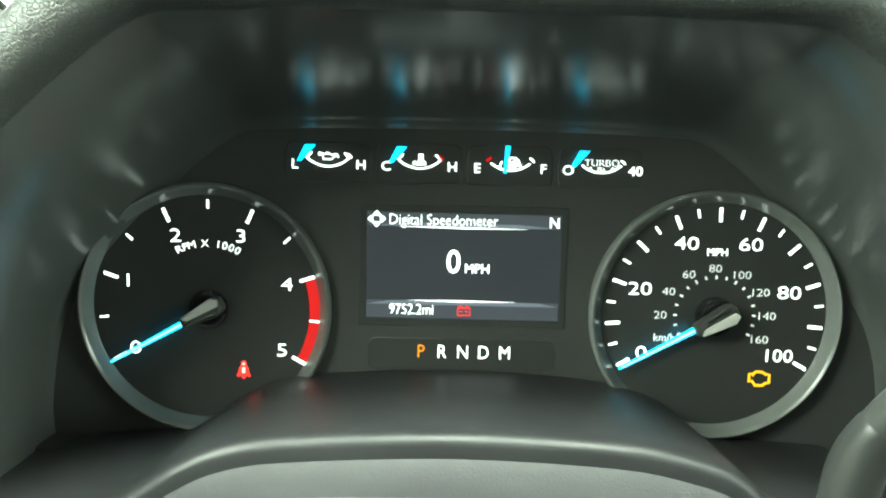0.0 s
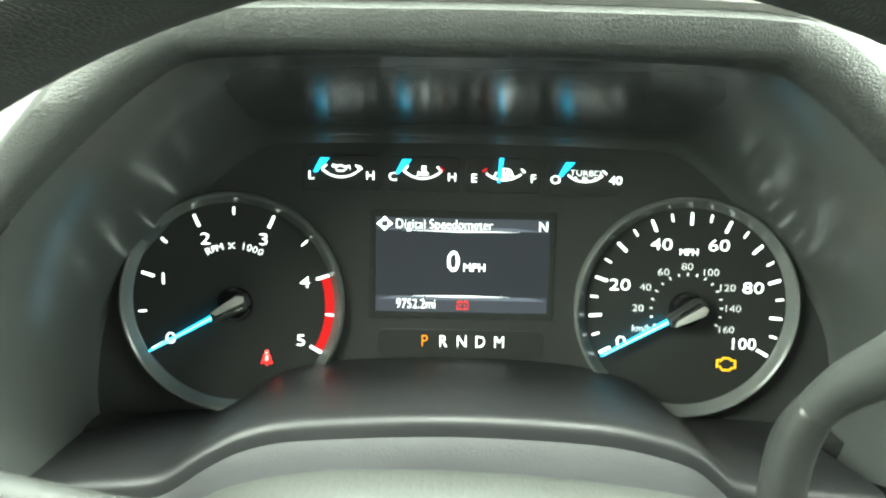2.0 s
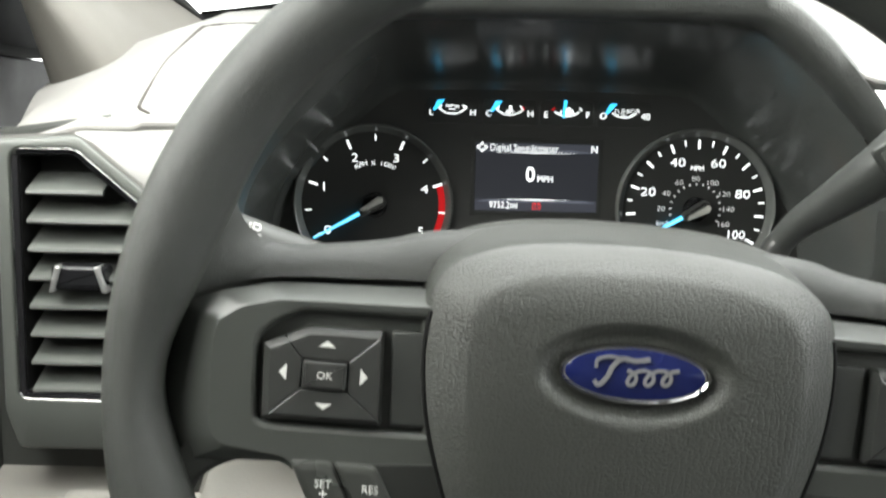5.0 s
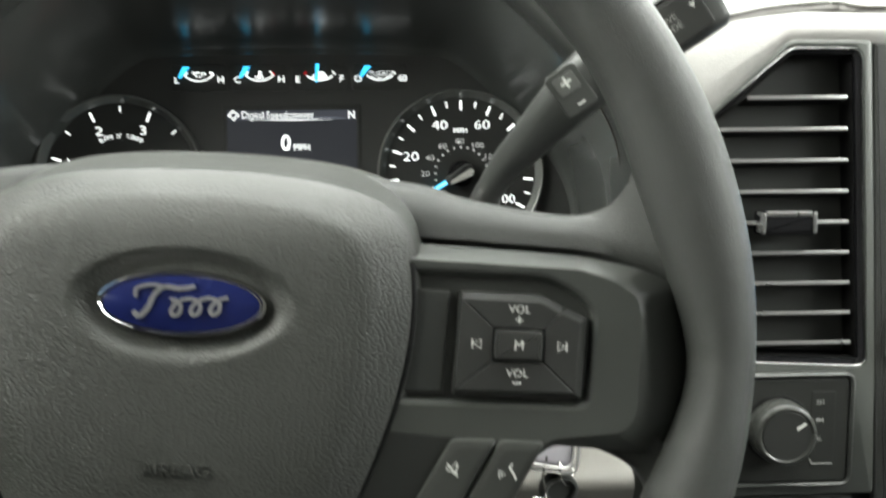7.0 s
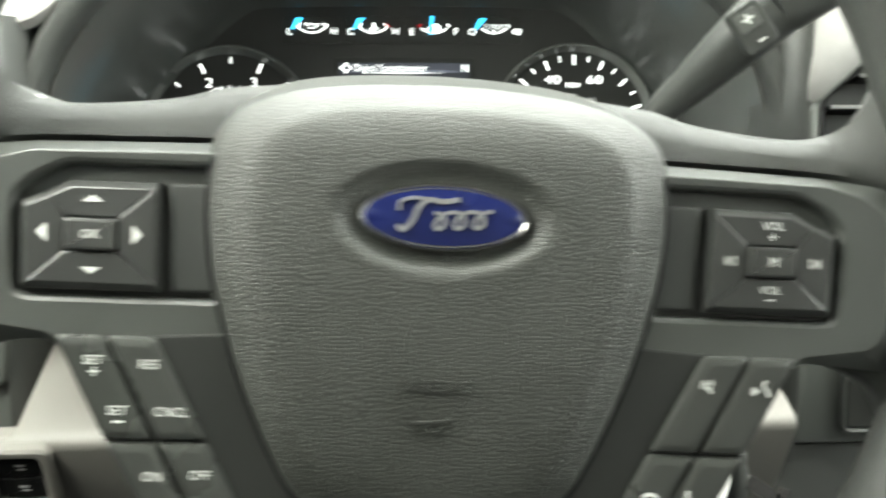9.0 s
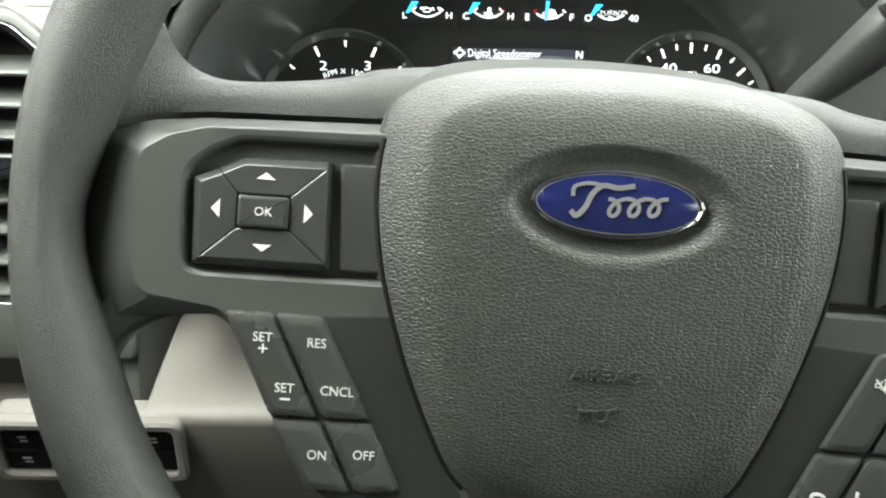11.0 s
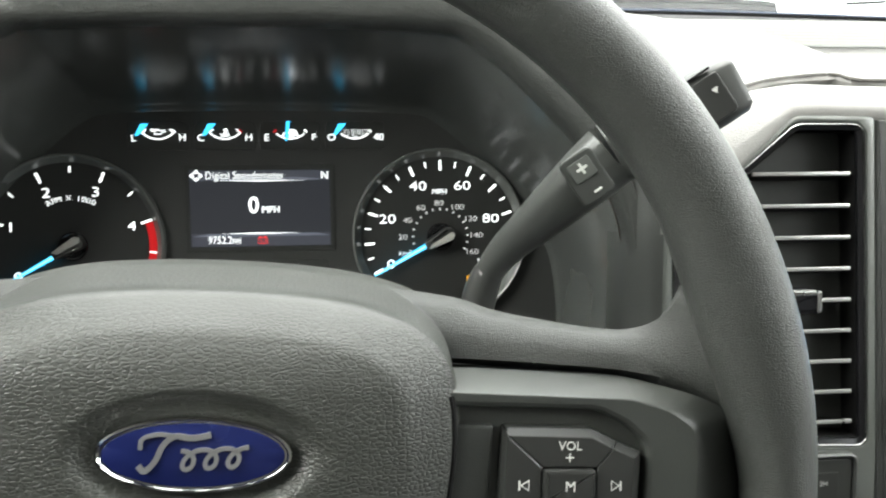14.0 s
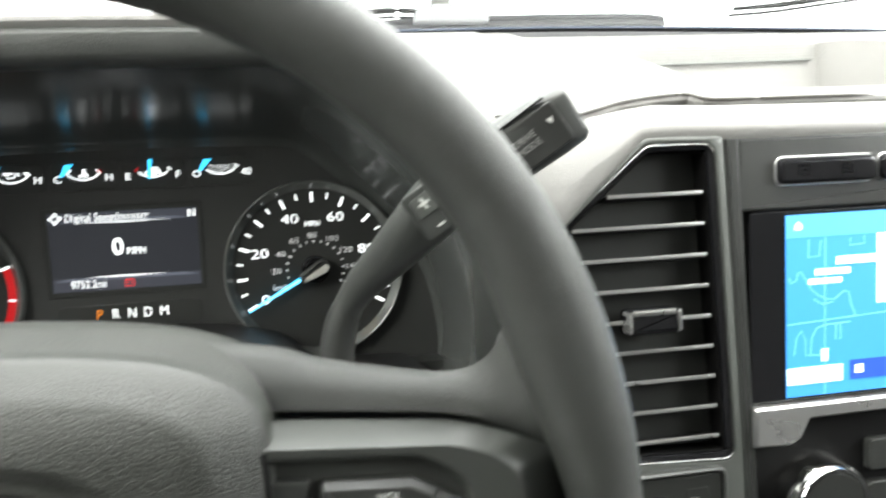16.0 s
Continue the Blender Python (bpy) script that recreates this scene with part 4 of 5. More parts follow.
for ch, x in zip("PRNDM", (-0.0048, 0.0051, 0.0151, 0.0249, 0.0350)):
    mark("gear_letter", letters(ch, 0.0064, x, 0.9495, 0.0008, 0.86, bold=-0.0001), LITORANGE if ch == "P" else LIT, gs, "lit amber letter" if ch == "P" else "")

# ---- steering wheel ----
WM = front(0.0176, 0.1805, 0.9227, 6.44, -3.2)
sw = thing("steering_wheel", WM, "dark grey grained steering wheel turned slightly clockwise", "steering wheel")
RR = 0.1918
rings = []
for i in range(128):
    a = 2 * math.pi * i / 128
    deg = math.degrees(a) % 360
    spoke = max(math.exp(-((((deg - c + 180) % 360) - 180) / 11.0) ** 2) for c in (20.0, 160.0))
    flat = max(math.exp(-((((deg - c + 180) % 360) - 180) / 9.0) ** 2) for c in (-2.0, 182.0))
    rin, rax = 0.0158 + 0.0035 * spoke - 0.0078 * flat, 0.0175 - 0.0020 * flat
    ring = []
    for k in range(24):
        b = 2 * math.pi * k / 24
        c, s = math.cos(b), math.sin(b)
        rad = RR + (0.0152 * c if c > 0 else rin * c)
        ring.append((rad * math.cos(a), rad * math.sin(a), rax * s - 0.002))
    rings.append(ring)
part("rim", loft(rings + [rings[0]]), RIM, sw, "grained vinyl rim")
BAGR = [(0, 0.0622), (0.020, 0.0617), (0.042, 0.0598), (0.058, 0.0563), (0.0705, 0.0508), (0.0788, 0.0425), (0.0825, 0.0310), (0.0838, 0.0160), (0.0830, 0.0), (0.0808, -0.0150), (0.0777, -0.0290), (0.0732, -0.0460), (0.0683, -0.0620), (0.0620, -0.0800), (0.0535, -0.0980), (0.0370, -0.1125), (0.0, -0.1180)]
loop = BAGR + mirror_pts(BAGR)[1:-1]
loop = [tuple(p)[:2] for p in smooth_path([(*p, 0) for p in loop + loop[:1]], 8)][:-1]
EMX, EMY = 0.0004, 0.0126


def bag_height(x, y, d):
    z = lerp_table([(0, -0.004), (0.0012, 0.0006), (0.003, 0.0028), (0.006, 0.0050), (0.010, 0.0076), (0.0165, 0.0112), (0.0182, 0.0120), (0.0200, 0.0124), (0.024, 0.0127), (0.032, 0.0130), (0.08, 0.0135)], d)
    q = math.hypot((x - EMX) / 0.0400, (y - EMY) / 0.0200)
    z -= 0.0050 * smoothstep(1.0, 0.70, q)
    return z - 0.0085 * smoothstep(0.026, 0.062, y) ** 2 - (0.8 if y > EMY else 0.45) * (y - EMY) ** 2


scl = [1 - d / 0.0818 for d in (0, 0.0004, 0.0012, 0.002, 0.003, 0.0045, 0.006, 0.008, 0.010, 0.0125, 0.0145, 0.016, 0.017, 0.019, 0.021, 0.025, 0.028)] + [1 - (0.030 + 0.0016 * k) / 0.0818 for k in range(32)]
rings = []
for s in scl:
    d = (1 - s) * 0.0818
    rings.append([(x * s, 0.008 + (y - 0.008) * s, bag_height(x * s, 0.008 + (y - 0.008) * s, d)) for x, y in loop])


def bag_ring(n, grow):
    """The outline further back, where the top edge rises."""
    return [(x * (1 + grow), y + 0.0135 * max(0.0, (bag_height(x, y, 0) - n) / 0.046) * smoothstep(0.015, 0.055, y), n) for x, y in loop]


bag = part("airbag_cover", loft([[(x, y - 0.012, z) for x, y, z in bag_ring(-0.056, -0.03)], [(x, y - 0.002, z) for x, y, z in bag_ring(-0.049, 0.018)], bag_ring(-0.0445, 0.026), bag_ring(-0.036, 0.026), bag_ring(-0.026, 0.016), bag_ring(-0.0185, 0.008)] + rings, True, False, True), BAG, sw, "grained airbag cover", 40)
em = part("badge", loft([at_z(ellipse(EMX, EMY, a * 0.0296, b * 0.0118, 64), z) for a, b, z in ((1.0, 1.0, 0.0060), (1.0, 1.0, 0.0108), (0.985, 0.965, 0.0118), (0.955, 0.90, 0.0120), (0.935, 0.86, 0.0114))], True, True, True), CHROME, bag, "chrome oval badge rim")
part("badge_field", loft([at_z(ellipse(EMX, EMY, a * 0.0296, b * 0.0118, 64), z) for a, b, z in ((0.935, 0.86, 0.0110), (0.90, 0.80, 0.0117), (0.6, 0.5, 0.0123), (0.2, 0.2, 0.0125))], True, False, True), BLUE, em, "blue enamel oval")


def swash(pts, w):
    P = [tuple(p)[:2] for p in smooth_path([(*p, 0) for p in pts], 5)]
    return ribbon([(EMX + x * 0.001, EMY + y * 0.001) for x, y in P], w, 0.0118, 0.0131)


coil = [(-4.5 + 20.0 * k / 40 + 3.0 * math.sin(k * 0.471) + 0.9 * math.cos(k * 0.471), -1.3 + 0.03 * k + 2.9 * math.cos(k * 0.471)) for k in range(41)]
part("badge_script", joined(swash([(-16.0, -3.0), (-14.0, -4.6), (-11.0, -1.5), (-9.0, 3.0), (-5.5, 5.9), (-0.5, 5.4), (5.0, 6.4)], 0.0017), swash([(-15.5, 1.8), (-15.0, 5.0), (-10.5, 6.4), (-5.5, 5.9)], 0.0012), swash(coil, 0.0013)), SATIN, em, "silver flourish across the oval")
# the pods meet the bag without a gap; a black tube draws its shadow
for s in (1, -1):
    gap = []
    for x, y in loop:
        if x * s > 0.04 and -0.104 < y < 0.031:
            k = next(q / 800 for q in range(800, 0, -1) if bag_height(x * q / 800, 0.008 + (y - 0.008) * q / 800, (1 - q / 800) * 0.0818) > 0.0026)
            gap.append((x * k, 0.008 + (y - 0.008) * k, 0.0024))
    part("gap_shade", tube(gap, [0.0011] * len(gap), 8), BLACK, bag, "shade of the gap beside the airbag cover, as a black line")
part("airbag_word", letters("AIRBAG", 0.0042, 0.0006, -0.0452, bag_height(0, -0.0452, 0.05) - 0.0002, 1.15, thick=0.0008), BAG, bag, "embossed word")
HORN = bag_height(0, -0.0575, 0.05)
part("horn_symbol", joined(ribbon([(-0.0075, -0.0545), (-0.0075, -0.0610)], 0.0008, HORN - 0.001, HORN + 0.0006), ribbon([(-0.0070, -0.0578), (0.0020, -0.0572), (0.0055, -0.0560)], 0.0008, HORN - 0.001, HORN + 0.0006), ribbon(arc(-0.0002, -0.0590, 0.0022, 80, -190, 12), 0.0008, HORN - 0.001, HORN + 0.0006)), BAG, bag, "embossed horn symbol")


def side_of(s, pts):
    return pts if s > 0 else mirror_pts(pts)


POD = [(0.0600, 0.0376), (0.1440, 0.0350), (0.1630, 0.0313), (0.1825, 0.0240), (0.1862, 0.0150), (0.1850, -0.0270), (0.1815, -0.0355), (0.1740, -0.0378), (0.1340, -0.0345), (0.0400, -0.1080)]
RECESS = [(0.0760, 0.0268), (0.1290, 0.0262), (0.1395, 0.0212), (0.1462, 0.0150), (0.1462, 0.0060), (0.1456, -0.0120), (0.1448, -0.0186), (0.1400, -0.0196), (0.1200, -0.0196), (0.0760, -0.0194)]
CELLS = [("button_up", [(0.0968, 0.0208), (0.1270, 0.0205), (0.1357, 0.0163), (0.1280, 0.0078), (0.1098, 0.0078)]),
         ("button_out", [(0.1357, 0.0163), (0.1442, 0.0126), (0.1432, -0.0176), (0.1280, -0.0040), (0.1280, 0.0078)]),
         ("button_down", [(0.1432, -0.0176), (0.0955, -0.0176), (0.1098, -0.0040), (0.1280, -0.0040)]),
         ("button_in", [(0.0955, -0.0176), (0.0968, 0.0208), (0.1098, 0.0078), (0.1098, -0.0040)])]
LOW = [("lower_button", [(0.1136, -0.0322), (0.1308, -0.0324), (0.1128, -0.0681), (0.0951, -0.0680)]), ("lower_button", [(0.0962, -0.0324), (0.1133, -0.0322), (0.0948, -0.0680), (0.0776, -0.0676)]),
       ("lower_button", [(0.0949, -0.0684), (0.1126, -0.0685), (0.0990, -0.0925), (0.0820, -0.0935)]), ("lower_button", [(0.0774, -0.0680), (0.0946, -0.0684), (0.0817, -0.0935), (0.0655, -0.0915)])]
LOWBASE = [(0.0700, -0.0300), (0.1270, -0.0335), (0.1285, -0.0360), (0.1105, -0.0720), (0.0965, -0.0930), (0.0870, -0.0985), (0.0560, -0.1120), (0.0400, -0.1000), (0.0600, -0.0640)]
SK_A = [(0.050, 0.0640, -0.036), (0.083, 0.0605, -0.036), (0.098, 0.0563, -0.0355), (0.116, 0.0532, -0.034), (0.138, 0.0507, -0.029), (0.149, 0.0517, -0.023), (0.1560, 0.0562, -0.016), (0.1605, 0.0650, -0.009), (0.1655, 0.0780, -0.003), (0.176, 0.086, 0.004)]
SK_B = [(0.050, 0.0400, -0.022), (0.080, 0.0396, -0.022), (0.098, 0.0391, -0.0215), (0.118, 0.0384, -0.020), (0.143, 0.0372, -0.016), (0.161, 0.0342, -0.009), (0.1755, 0.0288, -0.003), (0.1858, 0.0215, 0.001), (0.1890, 0.0110, 0.003), (0.1900, -0.005, 0.004)]
BAND = [(0.0600, 0.0318), (0.1400, 0.0300), (0.1535, 0.0264), (0.1622, 0.0207), (0.1642, 0.0130), (0.1638, -0.0200), (0.1622, -0.0255), (0.1580, -0.0290), (0.1330, -0.0322), (0.0400, -0.1060)]
for s in (1, -1):
    A, B = smooth_path(SK_A, 4), smooth_path(SK_B, 4)
    M1 = [a.lerp(b, 0.22) + Vector((0, 0.0004, 0.0042)) for a, b in zip(A, B)]
    M2 = [a.lerp(b, 0.60) + Vector((0, 0, 0.0040)) for a, b in zip(A, B)]
    back0 = [a + Vector((0, -0.0045, -0.010)) for a in A]
    back1 = [a + Vector((0, -0.012, -0.012)) for a in A]
    deep = [b + Vector((-0.002, -0.003, -0.010)) for b in B]
    skin = [[Vector((v.x * s, v.y, v.z)) for v in r] for r in (back1, back0, A, M1, M2, B, deep)]
    sp = part("spoke", loft(skin, False), RIM, sw, "grained spoke skin", 60)
    low = smooth_path([(0.122, -0.0332, 0), (0.140, -0.0352, 0), (0.150, -0.0370, 0), (0.1585, -0.0400, 0), (0.1650, -0.0440, 0), (0.1700, -0.0495, 0), (0.1735, -0.0560, 0), (0.1770, -0.0650, 0)], 4)
    foot = [[Vector(((v.x + dx) * s, v.y + dy, z)) for v in low] for dx, dy, z in ((0.005, 0.016, -0.0050), (0.0012, 0.0030, -0.0055), (0.0003, 0.0008, -0.0068), (0.0, 0.0, -0.0095), (0.0, 0.0, -0.0180), (0.0020, 0.0040, -0.0220), (0.006, 0.016, -0.0220))]
    part("spoke_foot", loft(foot, False), RIM, sp, "grained lower edge of the spoke", 60)
    part("armature", prism(side_of(s, [(0.05, 0.036), (0.15, 0.034), (0.178, 0.018), (0.178, -0.028), (0.13, -0.032), (0.05, -0.09)]), -0.040, -0.024, 0), BLACK, sp, "black armature behind the switches")
    pod = side_of(s, rounded(POD, 0.0035, 3))
    band = side_of(s, rounded(BAND, 0.0022, 3))
    rec = side_of(s, rounded(RECESS, 0.003, 3))

    def pod_z(p):
        return -0.017 * smoothstep(0.0, 0.034, p[1]) * (1 - 0.92 * smoothstep(0.135, 0.172, abs(p[0]))) - 0.0105 * smoothstep(0.160, 0.184, abs(p[0])) * smoothstep(0.036, 0.012, p[1]) - 0.001
    edge3 = [(p[0], p[1], pod_z(p)) for p in pod]
    low3 = [(p[0], p[1], pod_z(p) - 0.006) for p in offset(pod, 0.0005)]
    mid3 = [(a[0] * 0.12 + b[0] * 0.88, a[1] * 0.12 + b[1] * 0.88, pod_z(a) * 0.10 + 0.0026 * 0.90) for a, b in zip(pod, band)]
    pd = part("switch_pod", loft([low3, edge3, mid3, at_z(band, 0.0026), at_z(offset(band, 0.0004), 0.0028), at_z(offset(rec, -0.0018), 0.0026), at_z(offset(rec, -0.0006), 0.0020), at_z(rec, 0.0010), at_z(offset(rec, 0.0006), -0.0030), at_z(offset(rec, 0.0012), -0.0030)], True, False, True), KEYPOD, sw, "dark moulded switch surround", 20)
    for name, c in CELLS:
        c = offset(c, 0.00035)
        inner = [abs(p[0] - 0.1189) < 0.0100 and abs(p[1] - 0.0019) < 0.0070 for p in c]
        top1 = [p if q else (0.1189 + (p[0] - 0.1189) * (0.875 if p[0] > 0.1189 else 0.95), 0.0019 + (p[1] - 0.0019) * 0.86) for p, q in zip(c, inner)]
        mid1 = [p if q else (0.1189 + (p[0] - 0.1189) * 0.988, 0.0019 + (p[1] - 0.0019) * 0.985) for p, q in zip(c, inner)]
        part(name, loft([at_z(side_of(s, c), -0.003), at_z(side_of(s, c), 0.0016), at_z(side_of(s, mid1), 0.0024), at_z(side_of(s, offset(top1, -0.0002)), 0.0050), at_z(side_of(s, offset(top1, 0.0002)), 0.0052)], True, True, True), PAD, pd, "black plastic switch key", 20)
    part("inset_panel", rprism(side_of(s, [(0.0640, -0.0168), (0.0925, -0.0168), (0.0940, 0.0205), (0.0640, 0.0212)]), 0.0012, -0.004, 0.0012, 0.0010), TRIM, pd, "plain dark filler beside the keys")
    mid = side_of(s, rounded(offset(box2(0.1098, -0.0040, 0.1280, 0.0078), 0.0004), 0.0012, 3))
    part("button_centre", prism(mid, -0.001, 0.0068, 0.0012), PAD, pd, "black plastic centre key")
    if s > 0:
        part("symbol", joined(letters("VOL", 0.0029, 0.1188, 0.0148, 0.0054), letters("+", 0.0040, 0.1188, 0.0108, 0.0054)), WHITEINK, pd)
        part("symbol", joined(letters("VOL", 0.0029, 0.1188, -0.0082, 0.0054), ribbon([(0.1172, -0.0116), (0.1204, -0.0116)], 0.0006, 0.0048, 0.0055)), WHITEINK, pd)
        part("symbol", letters("M", 0.0034, 0.1189, 0.0019, 0.0069), WHITEINK, pd)
        for cx, k in ((0.1040, -1), (0.1345, 1)):
            part("symbol", joined(ribbon([(cx - k * 0.0014, 0.0036), (cx - k * 0.0014, 0.0004), (cx + k * 0.0012, 0.0020)], 0.0005, 0.0048, 0.0055, True), ribbon([(cx + k * 0.0017, 0.0036), (cx + k * 0.0017, 0.0004)], 0.0006, 0.0048, 0.0055)), WHITEINK, pd)
    else:
        part("symbol", letters("OK", 0.0030, -0.1186, 0.0019, 0.0069), WHITEINK, pd)
        for cx, cy, ax, ay in ((-0.1186, 0.0142, 0, 1), (-0.1186, -0.0104, 0, -1), (-0.1351, 0.0022, -1, 0), (-0.1036, 0.0022, 1, 0)):
            tri3 = [(cx + ax * 0.0016, cy + ay * 0.0012), (cx - ax * 0.0014 - ay * 0.0033, cy - ay * 0.0012 + ax * 0.0033), (cx - ax * 0.0014 + ay * 0.0033, cy - ay * 0.0012 - ax * 0.0033)]
            part("arrow", prism(tri3, 0.0048, 0.0055, 0), WHITEINK, pd)
    lowb = side_of(s, rounded(LOWBASE, 0.004, 3))
    lb = part("lower_bezel", prism(lowb, -0.016, 0.0031, 0.0012), BEZEL, sw, "dark lower switch bezel")
    for (name, c), word, (wx, wy) in zip(LOW, (("SET", "RES", "ON", "OFF") if s < 0 else ("", "", "", "")), ((0.1225, -0.0407), (0.1040, -0.0417), (0.1015, -0.0801), (0.0855, -0.0792))):
        part(name, rprism(offset(side_of(s, c), 0.0001), 0.0022, -0.006, 0.0058, 0.0028), KEYTOP, lb, "black plastic switch key")
        if s < 0:
            part("symbol", letters(word, 0.0032, -wx + 0.0062, wy, 0.0059, 0.95), WHITEINK, lb)
    if s < 0:
        part("symbol", letters("+", 0.0046, -0.1160, -0.0448, 0.0059), WHITEINK, lb)
        part("symbol", joined(letters("SET", 0.0032, -0.1078, -0.0577, 0.0059, 0.95), ribbon([(-0.1091, -0.0614), (-0.1056, -0.0614)], 0.0007, 0.0050, 0.0060)), WHITEINK, lb)
        part("symbol", letters("CNCL", 0.0032, -0.0898, -0.0578, 0.0059, 0.95), WHITEINK, lb)
    else:
        part("symbol", joined(ribbon([(0.0950, -0.0425), (0.0965, -0.0425), (0.0985, -0.0405), (0.0985, -0.0457), (0.0965, -0.0437), (0.0950, -0.0437)], 0.0005, 0.0050, 0.0060, True), ribbon([(0.0992, -0.0416), (0.0975, -0.0450)], 0.0005, 0.0050, 0.0060), ribbon([(0.0950, -0.0410), (0.0990, -0.0455)], 0.0006, 0.0050, 0.0061)), WHITEINK, lb)
        part("symbol", joined(*[ribbon(arc(0.1165, -0.0442, 0.0008 + 0.0010 * k, 150, 215, 6), 0.0005, 0.0050, 0.0060) for k in range(3)], ribbon([(0.1185, -0.0405), (0.1175, -0.0420), (0.1190, -0.0440), (0.1200, -0.0462)], 0.0008, 0.0050, 0.0060)), WHITEINK, lb)
        part("symbol", ribbon([tuple(p)[:2] for p in smooth_path([(0.0920, -0.0805, 0), (0.0918, -0.0828, 0), (0.0935, -0.0846, 0), (0.0955, -0.0848, 0)], 3)], 0.0012, 0.0050, 0.0060), WHITEINK, lb)
        part("symbol", ribbon([tuple(p)[:2] for p in smooth_path([(0.0758, -0.0838, 0), (0.0762, -0.0824, 0), (0.0790, -0.0822, 0), (0.0806, -0.0834, 0)], 3)], 0.0012, 0.0050, 0.0060), WHITEINK, lb)
part("lower_spoke", prism(rounded([(-0.045, -0.095), (0.045, -0.095), (0.052, -0.150), (0.058, -0.186), (-0.058, -0.186), (-0.052, -0.150)], 0.004), -0.014, -0.002, 0.003), RIM, sw, "grained lower spoke skin")
part("hub", tube([(0, -0.02, -0.055), (0, -0.02, -0.012)], [0.045, 0.075], 32), BLACK, sw, "black hub")

# ---- steering column ----
col = thing("steering_column", front(0.0176, 0.235, 0.900, 20), "dark plastic steering column shroud with the ignition lock", "steering column")
sh = [(-0.062, -0.030), (-0.050, -0.062), (0.050, -0.062), (0.066, -0.040), (0.066, 0.018), (0.040, 0.030), (-0.040, 0.030), (-0.062, 0.018)]
shp = rounded(sh, 0.014, 4)
part("shroud", loft([at_z(offset(shp, -0.006), -0.20), at_z(shp, -0.06), at_z(offset(shp, 0.002), -0.004), at_z(offset(shp, 0.008), 0.0)], True, True, True), TRIM, col, "dark grained column shroud")
part("lock_boss", tube([(0.05, -0.035, -0.055), (0.080, -0.033, -0.045), (0.101, -0.031, -0.036)], [0.024, 0.020, 0.016], 24), TRIM, col, "round ignition lock boss")
part("lock_bezel", tube([(0.101, -0.031, -0.036), (0.106, -0.0308, -0.034)], [0.0150, 0.0140], 24), CHROME, col, "chrome ignition bezel")

# ---- keys in the lock ----
keys = thing("key_ring", pose(0.1569, 0.2928, 0.8372) @ Matrix.Scale(1.17, 4), "bunch of keys with a white tag hanging from the ignition", "keys")
def torus(R, r, n=28, m=10):
    return loft([[((R + r * math.cos(2 * math.pi * j / m)) * math.cos(2 * math.pi * i / n), (R + r * math.cos(2 * math.pi * j / m)) * math.sin(2 * math.pi * i / n), r * math.sin(2 * math.pi * j / m)) for j in range(m)] for i in range(n + 1)])


kh = part("key_head", prism(rounded(box2(-0.0125, -0.0135, 0.0080, 0.0160), 0.0035), -0.004, 0.003, 0.0015), KEYGREY, keys, "glossy grey key head in a chrome frame")
kh.matrix_basis = front(0.0085, -0.0120, 0.0115, 18, -5, -12)
for grow, z1, wide in ((0.0032, 0.0036, 0.0012), (0.0012, 0.0042, 0.0010)):
    bow = rounded(box2(-0.0125 - grow, -0.0135 - grow, 0.0080 + grow, 0.0160 + grow), 0.0050)
    part("chrome_frame", frame_ring(bow, offset(bow, wide), -0.003, z1, 0.0005), SATIN, kh, "bright chrome frame")
part("split_ring", torus(0.0070, 0.0006), STEEL, keys, "steel split ring").matrix_basis = front(0.0130, -0.0140, -0.0035, 10, 0, 60)


def lathe(profile, n=32):
    """A turned body round the local Y axis."""
    return loft([[(r * math.cos(2 * math.pi * k / n), y, r * math.sin(2 * math.pi * k / n)) for k in range(n)] for r, y in profile], True, True, True)


disc = loft([at_z(ellipse(0, 0, r, r * 0.92, 40), z) for r, z in ((0.0066, -0.0040), (0.0080, -0.0030), (0.0082, 0.0008), (0.0078, 0.0022), (0.0066, 0.0026), (0.0056, 0.0018), (0.0050, 0.0004))], True, True, True)
fob = part("fob", joined(disc, lathe([(0.0044, -0.0070), (0.0036, -0.0092), (0.0048, -0.0112), (0.0054, -0.0140), (0.0050, -0.0172), (0.0058, -0.0195), (0.0062, -0.0260), (0.0060, -0.0320), (0.0046, -0.0335)])), LEVER, keys, "satin black turned key fob")
fob.matrix_basis = front(0.0098, -0.0150, -0.0125, -8, 6, 10)
part("loose_key", joined(prism(rounded(box2(-0.0030, -0.016, 0.0030, 0.0), 0.001), -0.001, 0.001, 0), prism([(-0.0045, -0.016), (0.0050, -0.0135), (0.0070, -0.018), (-0.0030, -0.0195)], -0.001, 0.001, 0)), STEEL, keys, "bare steel key blade").matrix_basis = front(0.0160, -0.0150, -0.0360, 0, 55, 0)
tag = part("tag", prism(rounded(box2(-0.0050, -0.050, 0.0050, 0.0), 0.0010), -0.0008, 0.0008, 0.0004), TAGWHITE, keys, "white plastic tag with black print")
tag.matrix_basis = pose(0.004, -0.024, -0.0145, 80, 20, 4)
part("tag_lip", prism(rounded(box2(-0.0062, -0.0014, 0.0062, 0.0010), 0.0006, 2), -0.0016, 0.0016, 0.0005), TAGWHITE, tag, "thicker upper lip of the tag")
part("tag_word", letters("GREY", 0.0020, 0.0004, -0.0085, 0.0009, 1.15, turn=84, thick=0.0001), BLACK, tag)
part("tag_bar", prism(box2(0.0020, -0.0185, 0.0034, -0.0050), 0.0008, 0.0009, 0), DIMINK, tag)
part("cord", tube([(0.004, -0.020, 0.004), (0.002, -0.022, -0.004), (0.004, -0.0245, -0.0155)], [0.0005] * 3, 6), STEEL, keys)

